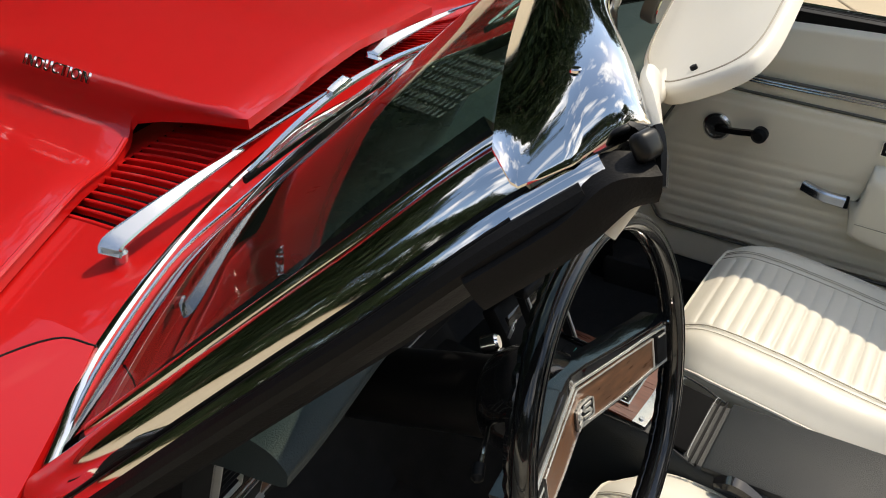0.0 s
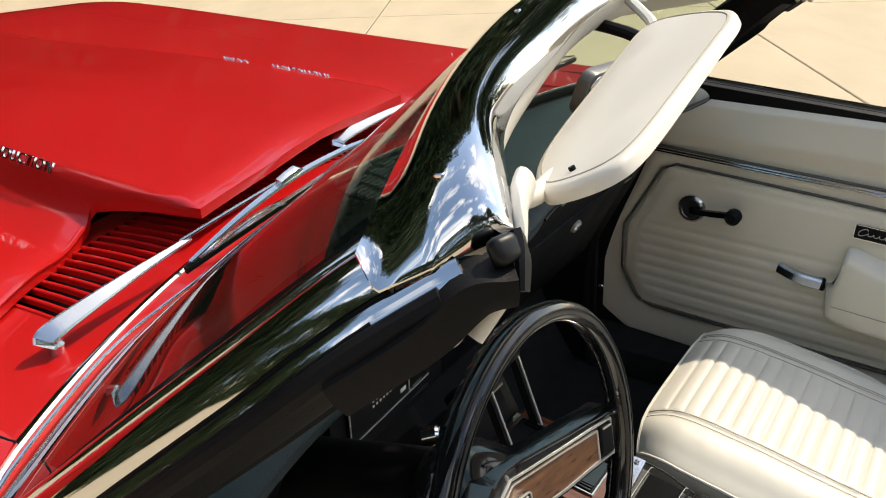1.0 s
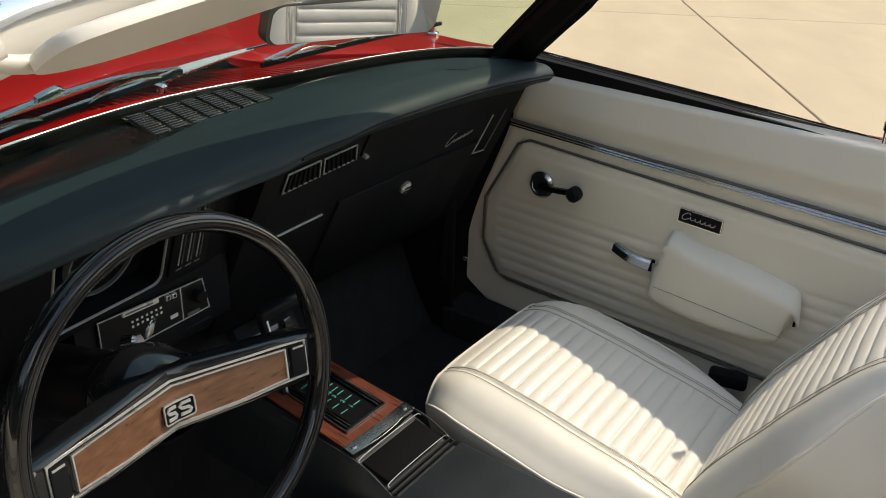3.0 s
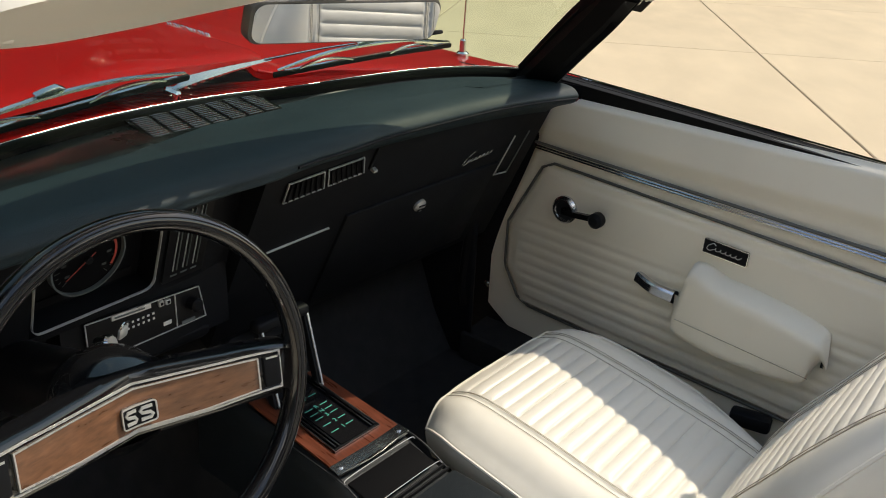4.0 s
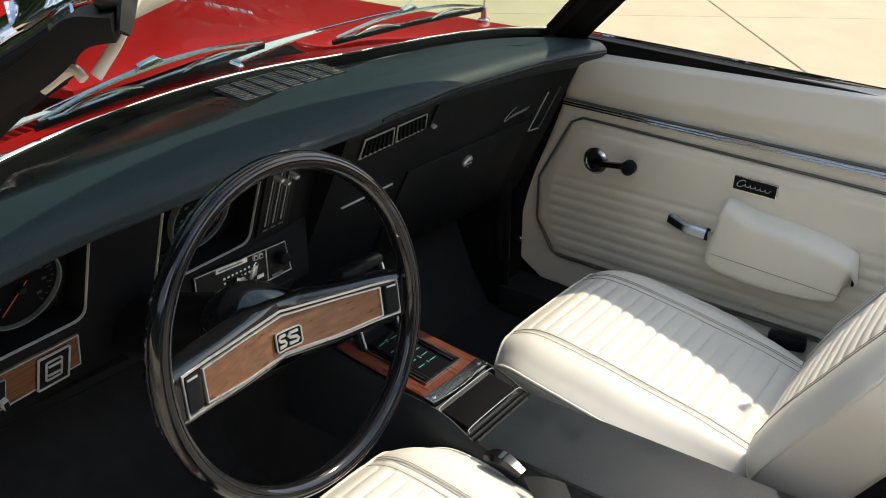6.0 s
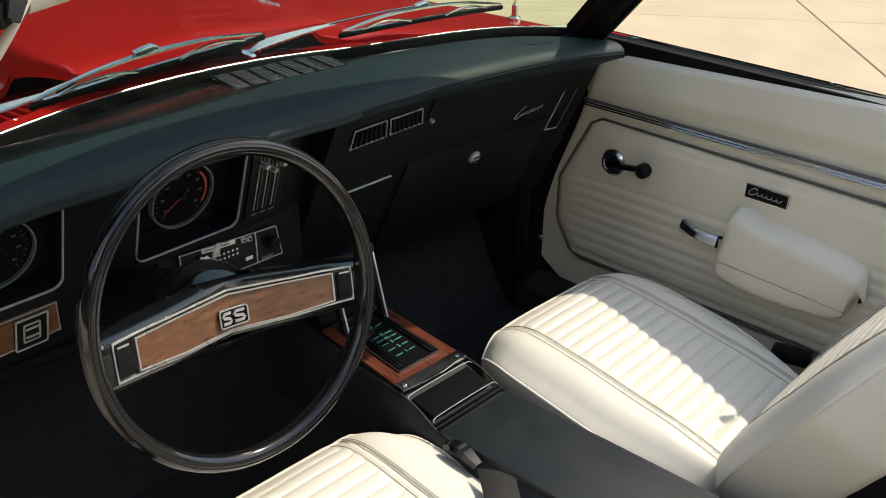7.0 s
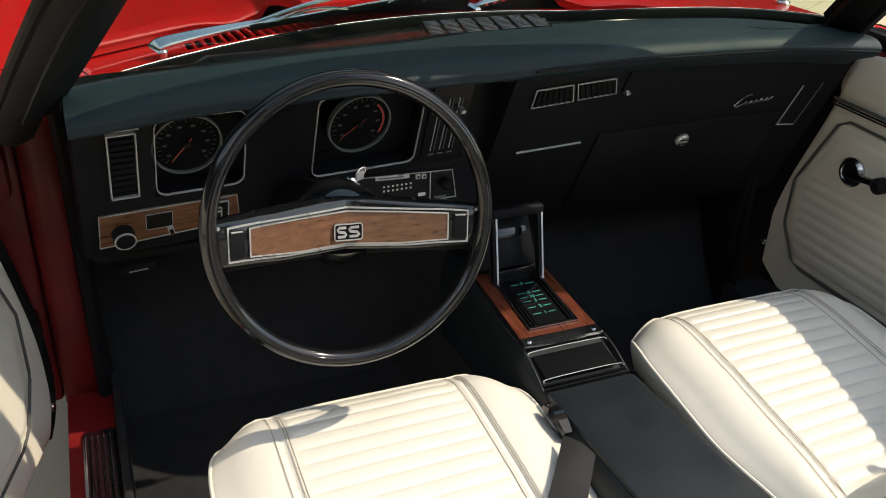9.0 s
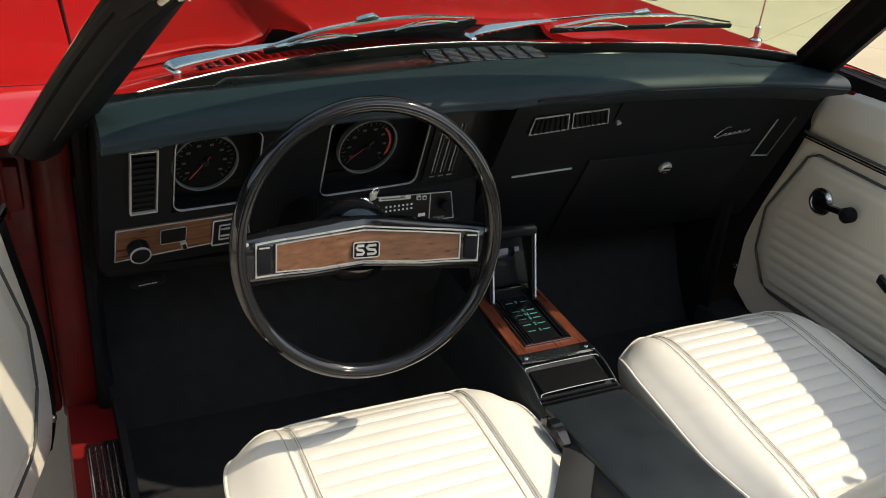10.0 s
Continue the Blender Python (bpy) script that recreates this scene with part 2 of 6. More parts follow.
class Face:
    """A flat frame of reference: o + u U + v W, with the normal N towards the viewer."""

    def __init__(self, o, u, w):
        self.o, self.u, self.w = Vector(o), Vector(u).normalized(), Vector(w).normalized()
        self.w = (self.w - self.u * self.w.dot(self.u)).normalized()
        self.n = self.u.cross(self.w)

    def at(self, u, w, h=0.0):
        return self.o + u * self.u + w * self.w + h * self.n

    def turn(self):
        return Matrix((self.u, self.w, self.n)).transposed()

    def plate(self, bm, pts, depth, h=0.0, bevel=0.0):
        """A plate with the outline pts, from height h to h + depth."""
        b = bmesh.new()
        lo = [b.verts.new((x, y, h)) for x, y in pts]
        f = b.faces.new(lo)
        top = bmesh.ops.extrude_face_region(b, geom=[f])
        vs = [e for e in top["geom"] if isinstance(e, bmesh.types.BMVert)]
        bmesh.ops.translate(b, verts=vs, vec=(0, 0, depth))
        if bevel:
            es = [e for e in b.edges if e.verts[0].co.z > h + depth / 2 and e.verts[1].co.z > h + depth / 2]
            bmesh.ops.bevel(b, geom=es, offset=bevel, segments=2, affect="EDGES", profile=0.5)
        b.transform(Matrix.Translation(self.o) @ self.turn().to_4x4())
        join(bm, b)

    def border(self, bm, pts, w, depth, h=0.0):
        """A raised rim of width w along the outline pts."""
        c = [self.at(x, y, h) for x, y in pts]
        sweep_poly(bm, c, self.n, w, depth)

    def box(self, bm, u, w, h, size, r=0.003, spin=0.0):
        rbox(bm, self.at(u, w, h), size, r, self.turn() @ Matrix.Rotation(radians(spin), 3, "Z"))


def sweep_poly(bm, c, n, w, depth):
    """A rim with mitred corners inside the flat outline c."""
    k, rows = len(c), []
    for i in range(k):
        p, a, b = c[i], (c[i] - c[i - 1]).normalized(), (c[(i + 1) % k] - c[i]).normalized()
        na, nb = n.cross(a), n.cross(b)
        m = (na + nb).normalized()
        m = m * (w / max(0.3, m.dot(na)))
        rows.append([bm.verts.new(q) for q in (p, p + m, p + m + n * depth, p + n * depth)])
    for i in range(k):
        for j in range(4):
            bm.faces.new((rows[i][j], rows[i][(j + 1) % 4], rows[(i + 1) % k][(j + 1) % 4], rows[(i + 1) % k][j]))


def rect(u0, w0, u1, w1, r=0.0, n=4):
    """An outline, anticlockwise, with rounded corners."""
    if not r:
        return [(u0, w0), (u1, w0), (u1, w1), (u0, w1)]
    out = []
    for cx, cy, a in ((u1 - r, w0 + r, -90), (u1 - r, w1 - r, 0), (u0 + r, w1 - r, 90), (u0 + r, w0 + r, 180)):
        out += [(cx + r * math.cos(radians(a + 90 * k / n)), cy + r * math.sin(radians(a + 90 * k / n))) for k in range(n + 1)]
    return out


def lettering(name, text, size, face, u, w, h, material, parent, spin=0.0, depth=0.0006, label="", space=1.0):
    cu = bpy.data.curves.new(name, "FONT")
    cu.body, cu.size, cu.extrude, cu.align_x, cu.align_y = text, size, depth, "CENTER", "CENTER"
    cu.space_character = space
    tmp = new("tmp", cu)
    me = bpy.data.meshes.new_from_object(tmp.evaluated_get(bpy.context.evaluated_depsgraph_get()))
    bpy.data.objects.remove(tmp)
    bpy.data.curves.remove(cu)
    me.transform(Matrix.Translation(face.at(u, w, h)) @ face.turn().to_4x4() @ Matrix.Rotation(radians(spin), 4, "Z"))
    me.name = name
    me.materials.clear()
    me.materials.append(material)
    ob = new(name, me)
    ob.parent = parent
    if label:
        ob["label"] = label
    return ob

# ---- ground ----
def build_ground():
    bm = bmesh.new()
    surf(bm, lambda u, v: ((u - 0.5) * 900, (v - 0.5) * 900, -0.02), 2, 2)
    g = tagged(part("ground", bm, CONCRETE), "sunlit beige concrete paving reaching far away", "ground", kind="structure")
    a = radians(30.5)
    du, dv, o = V(math.cos(a), math.sin(a), 0), V(-math.sin(a), math.cos(a), 0), V(7.58, 2.16, 0)
    bm = bmesh.new()
    surf(bm, lambda u, v: o + du * (u - 0.5) * 46 + dv * (v - 0.5) * 40 + V(0, 0, -0.010), 1, 1)
    part("joint_filler", bm, JOINT, g, "dark joint filler between slabs")
    L, Wd, gap = 4.6, 3.35, 0.012
    bm = bmesh.new()
    rbox(bm, (0, 0, -0.03), (L - gap, Wd - gap, 0.06), 0.006, seg=1)
    first = part("slab", bm, CONCRETE, g)
    first.matrix_world = Matrix.Translation(o + du * L * 0.5 + dv * Wd * 0.5) @ Matrix.Rotation(a, 4, "Z")
    for i in range(-5, 5):
        for j in range(-6, 6):
            if (i, j) == (0, 0):
                continue
            s = new("slab", first.data)
            s.parent = g
            s.matrix_world = Matrix.Translation(o + du * L * (i + 0.5) + dv * Wd * (j + 0.5)) @ Matrix.Rotation(a, 4, "Z")


build_ground()

# ---- the car: body ----
CAR = tagged(new("car"), "red classic convertible with white vinyl seats, top folded", "car")


def glass_base(x, d=0.0):
    k = sstep(0.15, 0.75, x)
    return V(x, 0.47 - 0.38 * x * x + 0.06 * k + d, 0.952 - 0.085 * x * x + 0.034 * k)


def surround(x):
    """How far the outer moulding lies ahead of the glass."""
    return lerp(0.045, 0.014, sstep(-0.3, 0.2, x)) - 0.02 * sstep(0.66, 0.76, abs(x))


def sweep_back(x):
    """The header's ends lie at unequal distances from the wheel."""
    return 0.08 * sstep(-0.70, 0.10, x)


def header_front(x):
    return V(x, 0.085 - 0.33 * x * x + sweep_back(x), 1.215 - 0.095 * x * x)


def header_rear(x):
    return V(x, -0.02 - 0.26 * x * x - 0.012 * sstep(-0.48, -0.58, x) - 0.012 * sstep(0.48, 0.58, x) + sweep_back(x) + 0.012 * math.exp(-((x + 0.44) / 0.11) ** 2), 1.228 - 0.075 * x * x)


def top_z(x, y):
    return 0.938 - 0.018 * (x / 0.9) ** 2 + 0.043 * max(0.0, y - 0.5) - 0.30 * max(0, y - 2.15) ** 2 - 0.9 * max(0, abs(x) - 0.86) ** 2


def hood_rear(x):
    ax = abs(x)
    base = 0.603 - 0.56 * (ax - 0.497)
    scoop = 0.565 + 0.17 * x - 0.1 * x * x
    return lerp(scoop, base, sstep(0.286, 0.318, ax))


def hood_z(x, y):
    x0, x = x, x - 0.012 * max(0.0, y - 0.5)
    w = 0.304 - 0.03 * sstep(0.8, 1.9, y)
    h = 0.050 * (1 - 0.95 * sstep(0.95, 2.2, y))
    flank = 1 - sstep(w - 0.012, w + 0.035 + 0.02 * sstep(0.6, 1.2, y), abs(x))
    dip = -0.012 * math.exp(-((abs(x) - w - 0.09) / 0.05) ** 2) * (1 - sstep(0.9, 1.6, y))
    ridge = 0.007 * max(0.0, 1 - abs(x - 0.02) / 0.16) * (1 - 0.5 * sstep(1.2, 2.2, y))
    return top_z(x0, y) + ridge * flank + h * flank * (1 - 0.06 * (x / 0.33) ** 2) + dip


def build_hood():
    xs = [-0.69 + 0.02 * k for k in range(15)] + [-0.40, -0.38, -0.36, -0.345, -0.336, -0.328, -0.32, -0.314, -0.307, -0.30, -0.293, -0.286, -0.279, -0.27]
    xs += [-0.26 + 0.04 * k for k in range(7)]
    xs = sorted(set(round(x, 4) for x in xs + [-x for x in xs]))
    us = [(x + 0.69) / 1.38 for x in xs]

    def fn(u, v):
        x = -0.69 + 1.38 * u
        y = lerp(hood_rear(x), 2.50 - 0.25 * x * x, v)
        return V(x * (1 - 0.03 * v), y, hood_z(x, y) - 0.006 * (1 - sstep(0, 0.004, v)))
    bm = bmesh.new()
    shell(bm, fn, 1, 60, (0, 0, -0.014), us=us)
    hood = part("hood", bm, RED, CAR, "red hood with a raised rear-facing scoop")
    for side in (-1, 1):
        for word, y in (("COWL", 1.066), ("INDUCTION", 0.876)):
            x = side * 0.3085 + 0.012 * (y - 0.5)
            f = Face((x, y, hood_z(x, y)), (-0.012, -1, -0.043) if side < 0 else (0.012, 1, 0.043), (-side * 0.56, 0, 0.83))
            lettering("lettering", word, 0.024, f, 0.0, 0.006, 0.0026, STEEL, hood, depth=0.0018, label="small bright raised letters", space=1.22)
    for side in (-1, 1):
        bm = bmesh.new()
        xs = [lerp(0.342, 0.688, k / 24) for k in range(25)]
        tube(bm, [V(side * x, hood_rear(x) + 0.001, hood_z(side * x, hood_rear(x)) - 0.0045) for x in xs], 0.0042, 8)
        part("rolled_edge", bm, RED, hood, "rounded rear edge of the hood")
        bm = bmesh.new()
        tube(bm, [V(side * 0.6915 * (1 - 0.03 * k / 30), lerp(0.50, 2.3, k / 30), top_z(0.69, lerp(0.50, 2.3, k / 30)) - 0.0035) for k in range(31)], 0.0030, 6)
        part("side_gap", bm, RUBBER, hood, "dark gap beside the hood")
    return hood


def build_fenders():
    for side in (-1, 1):
        def fn(u, v):
            y = lerp(0.250, 2.60, v ** 1.7)
            x0 = lerp(0.652, 0.694 if side < 0 else 0.668, sstep(0.36, 0.55, y))
            edge = 0.515 if side < 0 else 0.546
            if y < edge - 0.1615:
                x0 = math.sqrt((edge - y) / 0.38) - 0.006
            if u < 0.6:
                x = lerp(x0, 0.915, u / 0.6)
                z = top_z(x, y)
            else:
                t = (u - 0.6) / 0.4
                x, z = 0.915 + 0.024 * math.sin(min(1, t * 1.5) * math.pi / 2) - 0.03 * max(0, t - 0.4), lerp(top_z(0.915, y), 0.32, t ** 1.2)
            z -= 0.035 * (1 - sstep(0.26, 0.42, y)) * (1 - sstep(0.80, 0.93, x))
            return V(side * x * (1 - 0.05 * sstep(1.9, 2.6, y)), y, z)
        bm = bmesh.new()
        shell(bm, fn, 34, 50, (-side * 0.004, 0, -0.01))
        part("fender", bm, RED, CAR, "glossy red front fender")
    bm = bmesh.new()
    seam = curve([(-0.652, 0.352, 0), (-0.672, 0.385, 0), (-0.740, 0.405, 0), (-0.84, 0.41, 0), (-0.92, 0.405, 0)], 20)
    tube(bm, [V(p.x, p.y, top_z(p.x, p.y) - 0.035 * (1 - sstep(0.26, 0.42, p.y)) * (1 - sstep(0.80, 0.93, -p.x)) - 0.0006) for p in seam], 0.0014, 6)
    part("panel_gap", bm, RUBBER, CAR, "dark gap between fender and cowl")
    bm = bmesh.new()
    rbox(bm, (0, 2.485, 0.645), (1.74, 0.27, 0.62), 0.05, seg=3)
    part("nose", bm, RED, CAR)
    bm = bmesh.new()
    rbox(bm, (0, 2.66, 0.45), (1.78, 0.10, 0.14), 0.04, seg=3)
    part("front_bumper", bm, CHROME, CAR)


def build_cowl():
    """The panel between hood and windscreen, with its slotted grille."""
    def fn(u, v):
        x = lerp(-0.70, 0.70, u)
        a, b = glass_base(x, surround(x)) + V(0, 0, -0.014), V(x, 0.79 - 0.36 * x * x, 0.908 - 0.02 * x * x)
        p = a.lerp(b, v)
        p.z += 0.006 * math.sin(math.pi * v)
        return p
    nu, nv = 70, 12
    inside = lambda i, j: 10 <= i < 60 and 3 <= j < 9
    bm = bmesh.new()
    surf(bm, fn, nu, nv, skip=inside)
    cowl = part("cowl", bm, RED, CAR, "red cowl panel with a slotted air grille")
    bm = bmesh.new()
    surf(bm, lambda u, v: Vector(fn(lerp(0.08, 0.92, u), lerp(0.12, 0.90, v))) + V(0, 0, -0.026), 20, 4)
    part("grille_tray", bm, BLACK, cowl, "black tray below the slots")
    v0, v1, n = 3 / 12, 9 / 12, 56
    for k in range(n + 1):
        u = lerp(10 / 70, 60 / 70, k / n)
        x = lerp(-0.70, 0.70, u)
        bm = bmesh.new()
        pts = [Vector(fn(u, lerp(v0 - 0.01, v1 + 0.01, t / 4))) for t in range(5)]
        sweep(bm, pts, [(-0.0030, -0.006), (0.0030, -0.006), (0.0032, 0.0005), (0.0018, 0.0018), (-0.0018, 0.0018), (-0.0032, 0.0005)], (0, 0, 1))
        part("slat", bm, RED, cowl)
    bm = bmesh.new()
    surf(bm, lambda u, v: V(lerp(-0.69, 0.69, u), lerp(0.70, 1.3, v), 0.86), 2, 2)
    part("engine_bay_cover", bm, BLACK, cowl)


def build_rear_body():
    """Sides behind the doors, rear deck, floor, sills and bulkhead."""
    for side in (-1, 1):
        prof = [(0.70, 0.30), (0.76, 0.22), (0.90, 0.22), (0.92, 0.32), (0.80, 0.345), (0.70, 0.335)]
        if side < 0:
            prof = [(0.700, 0.30), (0.71, 0.24), (0.765, 0.24), (0.780, 0.29), (0.774, 0.342), (0.700, 0.335)]
        low = 0.0 if side < 0 else 0.04
        bm = bmesh.new()
        rows = [[bm.verts.new((side * x, y, z - low)) for x, z in prof] for y in (0.40, -0.95)]
        for j in range(6):
            bm.faces.new((rows[0][j], rows[0][(j + 1) % 6], rows[1][(j + 1) % 6], rows[1][j]))
        bm.faces.new(rows[0]), bm.faces.new(rows[1])
        sill = part("sill", bm, RED_SHADE if side < 0 else CARPET, CAR, "painted door sill", smooth=20)
        if side > 0:
            bm = bmesh.new()
            edge = [(0.195, 0.925), (0.215, 0.80), (0.285, 0.60), (0.350, 0.45), (0.335, 0.34), (0.25, 0.25), (0.60, 0.25), (0.60, 0.925)]
            vs = [bm.verts.new((x, y, z)) for x in (0.806, 0.812) for y, z in edge]
            for q in range(8):
                bm.faces.new((vs[q], vs[(q + 1) % 8], vs[8 + (q + 1) % 8], vs[8 + q]))
            bm.faces.new(vs[:8]), bm.faces.new(vs[8:])
            part("side_trim", bm, BLACK, CAR, "black side trim ahead of the door", smooth=0)
        if side < 0:
            bm = bmesh.new()
            rbox(bm, (side * 0.727, -0.25, 0.342), (0.052, 1.05, 0.006), 0.002)
            part("tread_plate", bm, STEEL, sill, "ribbed metal tread plate")
        for k in range(5 if side < 0 else 0):
            bm = bmesh.new()
            rbox(bm, (side * (0.708 + 0.0095 * k), -0.25, 0.3465), (0.006, 1.02, 0.004), 0.0015, seg=1)
            part("rib", bm, STEEL, sill)

        bm = bmesh.new()
        rbox(bm, (side * 0.692, -0.27, 0.295 - low), (0.014, 1.32, 0.11), 0.003)
        part("sill_carpet", bm, CARPET, sill, "black carpet along the sill")

        def quarter(u, v):
            y = lerp(-0.93, -2.25, v)
            prof = [(0.60, 0.93), (0.74, 0.935), (0.86, 0.925), (0.92, 0.86), (0.945, 0.65), (0.93, 0.32)]
            s = u * 5
            k = min(4, int(s))
            p, q = prof[k], prof[k + 1]
            return V(side * lerp(p[0], q[0], s - k), y, lerp(p[1], q[1], s - k) - 0.03 * sstep(-1.6, -2.25, y) * (1 if k < 4 else 0))
        bm = bmesh.new()
        shell(bm, quarter, 25, 12, (-side * 0.01, 0, -0.01))
        part("quarter_panel", bm, RED, CAR)
        # hinge pillar with its rubber seal
        bm = bmesh.new()
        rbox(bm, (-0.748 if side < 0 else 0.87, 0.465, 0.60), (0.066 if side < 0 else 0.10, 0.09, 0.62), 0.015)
        pillar = part("hinge_pillar", bm, RED_SHADE if side < 0 else RUBBER, CAR, "painted hinge pillar")
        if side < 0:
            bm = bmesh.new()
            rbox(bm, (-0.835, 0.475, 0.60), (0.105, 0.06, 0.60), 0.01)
            # the hollow is a solid box, its shade painted as darker red
            part("hinge_cavity", bm, RED_SHADE, pillar, "red hollow beside the hinges, darkened for shade")
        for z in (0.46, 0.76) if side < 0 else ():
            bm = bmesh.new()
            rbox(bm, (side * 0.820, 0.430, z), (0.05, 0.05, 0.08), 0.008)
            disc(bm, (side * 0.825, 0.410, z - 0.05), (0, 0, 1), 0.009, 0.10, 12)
            part("hinge", bm, RED_SHADE, pillar)
        bm = bmesh.new()
        tube(bm, curve([(side * 0.706, 0.26, 0.92), (side * 0.706, 0.37, 0.70), (side * 0.706, 0.405, 0.48), (side * 0.704, 0.40, 0.375)], 30), 0.012, 8)
        part("door_seal", bm, RUBBER, pillar, "black rubber door seal")
    bm = bmesh.new()
    shell(bm, lambda u, v: V(lerp(-0.66, 0.66, u), lerp(-1.50, -2.25, v), 0.935 - 0.03 * v + 0.012 * math.sin(math.pi * u)), 10, 6, (0, 0, -0.02))
    part("boot_lid", bm, RED, CAR)
    bm = bmesh.new()
    rbox(bm, (0, -2.22, 0.62), (1.80, 0.10, 0.58), 0.04, seg=3)
    part("tail_panel", bm, RED, CAR)
    bm = bmesh.new()
    rbox(bm, (0, -1.36, 0.93), (1.26, 0.30, 0.14), 0.06, seg=3)
    part("folded_top", bm, WHITE, CAR, "white cover over the folded top")
    bm = bmesh.new()
    surf(bm, lambda u, v: V(lerp(-0.70, 0.70, u), lerp(0.60, -1.1, v), 0.24 + 0.22 * math.exp(-(lerp(-0.70, 0.70, u) / 0.11) ** 4) + 0.30 * sstep(0.42, 0.60, lerp(0.60, -1.1, v))), 40, 30)
    part("carpet", bm, CARPET, CAR, "black carpet over the floor and tunnel")
    bm = bmesh.new()
    rbox(bm, (0, -0.2, 0.20), (1.50, 1.9, 0.05), 0.01)
    rbox(bm, (0, 0.62, 0.58), (1.40, 0.03, 0.60), 0.01)
    part("bulkhead", bm, BLACK, CAR)
    for side in (-1, 1):
        bm = bmesh.new()
        rbox(bm, (side * 0.712, 0.50, 0.50), (0.02, 0.24, 0.56), 0.008)
        part("kick_panel", bm, BLACK, CAR)
    # wheels
    for sx in (-1, 1):
        for y in (1.78, -0.97):
            c = V(sx * 0.80, y, 0.33)
            bm2, tyre = bmesh.new(), bmesh.new()
            ring(tyre, c - V(0.09, 0, 0), (1, 0, 0), 0.26, 0.14, 0.18, 40)
            wheel = part("wheel", tyre, TYRE, CAR, "black tyre on a steel wheel")
            disc(bm2, c - V(sx * 0.05, 0, 0), (sx, 0, 0), 0.19, 0.12, 32, 0.02)
            part("rim", bm2, STEEL, wheel)


build_hood()
build_fenders()
build_cowl()
build_rear_body()


# ---- windscreen, its frame and trim ----
def build_windscreen():
    bm = bmesh.new()

    def fn(u, v):
        x = lerp(-1, 1, u)
        a, b = glass_base(0.745 * x, lerp(0.030, -0.008, sstep(-0.72, -0.46, x))) + V(0, 0, -0.012), header_front(0.60 * x)
        p = a.lerp(b, v)
        return p + V(0, 0.004, 0.003) * math.sin(math.pi * v)
    surf(bm, fn, 48, 14)
    screen = part("windscreen", bm, GLASS, CAR, "green-tinted curved windscreen")
    bm = bmesh.new()
    sweep(bm, [glass_base(x, surround(x)) + V(0, 0, -0.007) for x in [lerp(-0.758, 0.75, k / 60) for k in range(61)]], [(-0.008, -0.012), (0.010, -0.014), (0.012, -0.005), (0.009, 0.001), (0.003, 0.004), (-0.004, 0.004), (-0.009, 0.0)], (0, 0, 1), scale=lambda t: lerp(0.58, 0.36, sstep(0.2, 0.6, t)))
    part("lower_moulding", bm, CHROME, screen, "bright chrome reveal moulding")
    bm = bmesh.new()

    # channel in body red, which also stands in for the hood's reflection
    def channel(u, v):
        x = lerp(-0.748, 0.735, u)
        back = lerp(0.030, -0.008, sstep(-0.72, -0.46, x / 0.745)) - 0.004
        return glass_base(x, lerp(surround(x), back, v)) + V(0, 0, lerp(-0.008, -0.011, v))
    shell(bm, channel, 60, 3, (0, 0, -0.002))
    part("reveal_channel", bm, RED, screen, "red channel below the glass, also standing in for a reflection")
    bm = bmesh.new()
    tube(bm, [Vector(channel(k / 60, 0.62)) + V(0, 0, 0.002) for k in range(61)], 0.0022, 8)
    part("channel_bead", bm, STEEL, screen, "thin bright bead")
    bm = bmesh.new()
    rim = [glass_base(lerp(-0.725, 0.725, k / 60), -0.018) for k in range(61)]
    sweep(bm, rim, [(-0.004, -0.012), (0.004, -0.012), (0.004, 0.013), (0.0, 0.015), (-0.004, 0.013)], (0, 0, 1))
    gasket = part("inner_gasket", bm, RUBBER, screen, "black rubber gasket")
    bm = bmesh.new()
    tube(bm, [p + V(0, -0.001, 0.0153) for p in rim], 0.0006, 6)
    part("inner_moulding", bm, STEEL, screen, "thin bright inner moulding")
    # header cap
    bm = bmesh.new()

    def over_pillar(side, v):
        """The cap's end, which laps over the head of the pillar."""
        dy = 0.0 if side < 0 else 0.083
        k = ((0.0, 0.631, -0.049, 1.183), (0.2, 0.638, -0.066, 1.167), (0.5, 0.623, -0.092, 1.181), (0.78, 0.599, -0.107, 1.187), (1.0, 0.577, -0.116, 1.189))
        for (t0, *p), (t1, *q) in zip(k, k[1:]):
            if v <= t1 or t1 == 1.0:
                t = (v - t0) / (t1 - t0)
                return V(side * lerp(p[0], q[0], t), lerp(p[1], q[1], t) + dy, lerp(p[2], q[2], t))

    def cap(u, v):
        x = lerp(-0.606, 0.606, u)
        p = header_front(x).lerp(header_rear(x), v)
        p += V(0, -0.002, 0.031) * (1 - abs(2 * min(1, max(0, v)) ** 1.25 - 1) ** 2.9)
        k = min(1.0, min(u, 1 - u) / 0.10)
        return over_pillar(-1 if u < 0.5 else 1, v).lerp(p, 1 - (1 - k) ** 1.9) + V(0, -0.002, 0.011) * math.sin(math.pi * min(1, max(0, v)) ** 1.45) * math.sin(math.pi * k ** 0.7) ** 2
    shell(bm, cap, 1, 18, (0, 0, -0.0015), us=[0.09 * (k / 12) ** 1.3 for k in range(12)] + [lerp(0.09, 0.91, k / 60) for k in range(61)] + [1 - 0.09 * (k / 12) ** 1.3 for k in range(11, -1, -1)])
    part("header_cap", bm, CHROME, CAR, "polished chrome windscreen header")
    bm = bmesh.new()

    def lining(u, v):
        x = lerp(-0.572, 0.572, u)
        a, b = header_rear(x) + V(0, 0.004, -0.006), header_front(x * 0.985) + V(0, -0.03, -0.022)
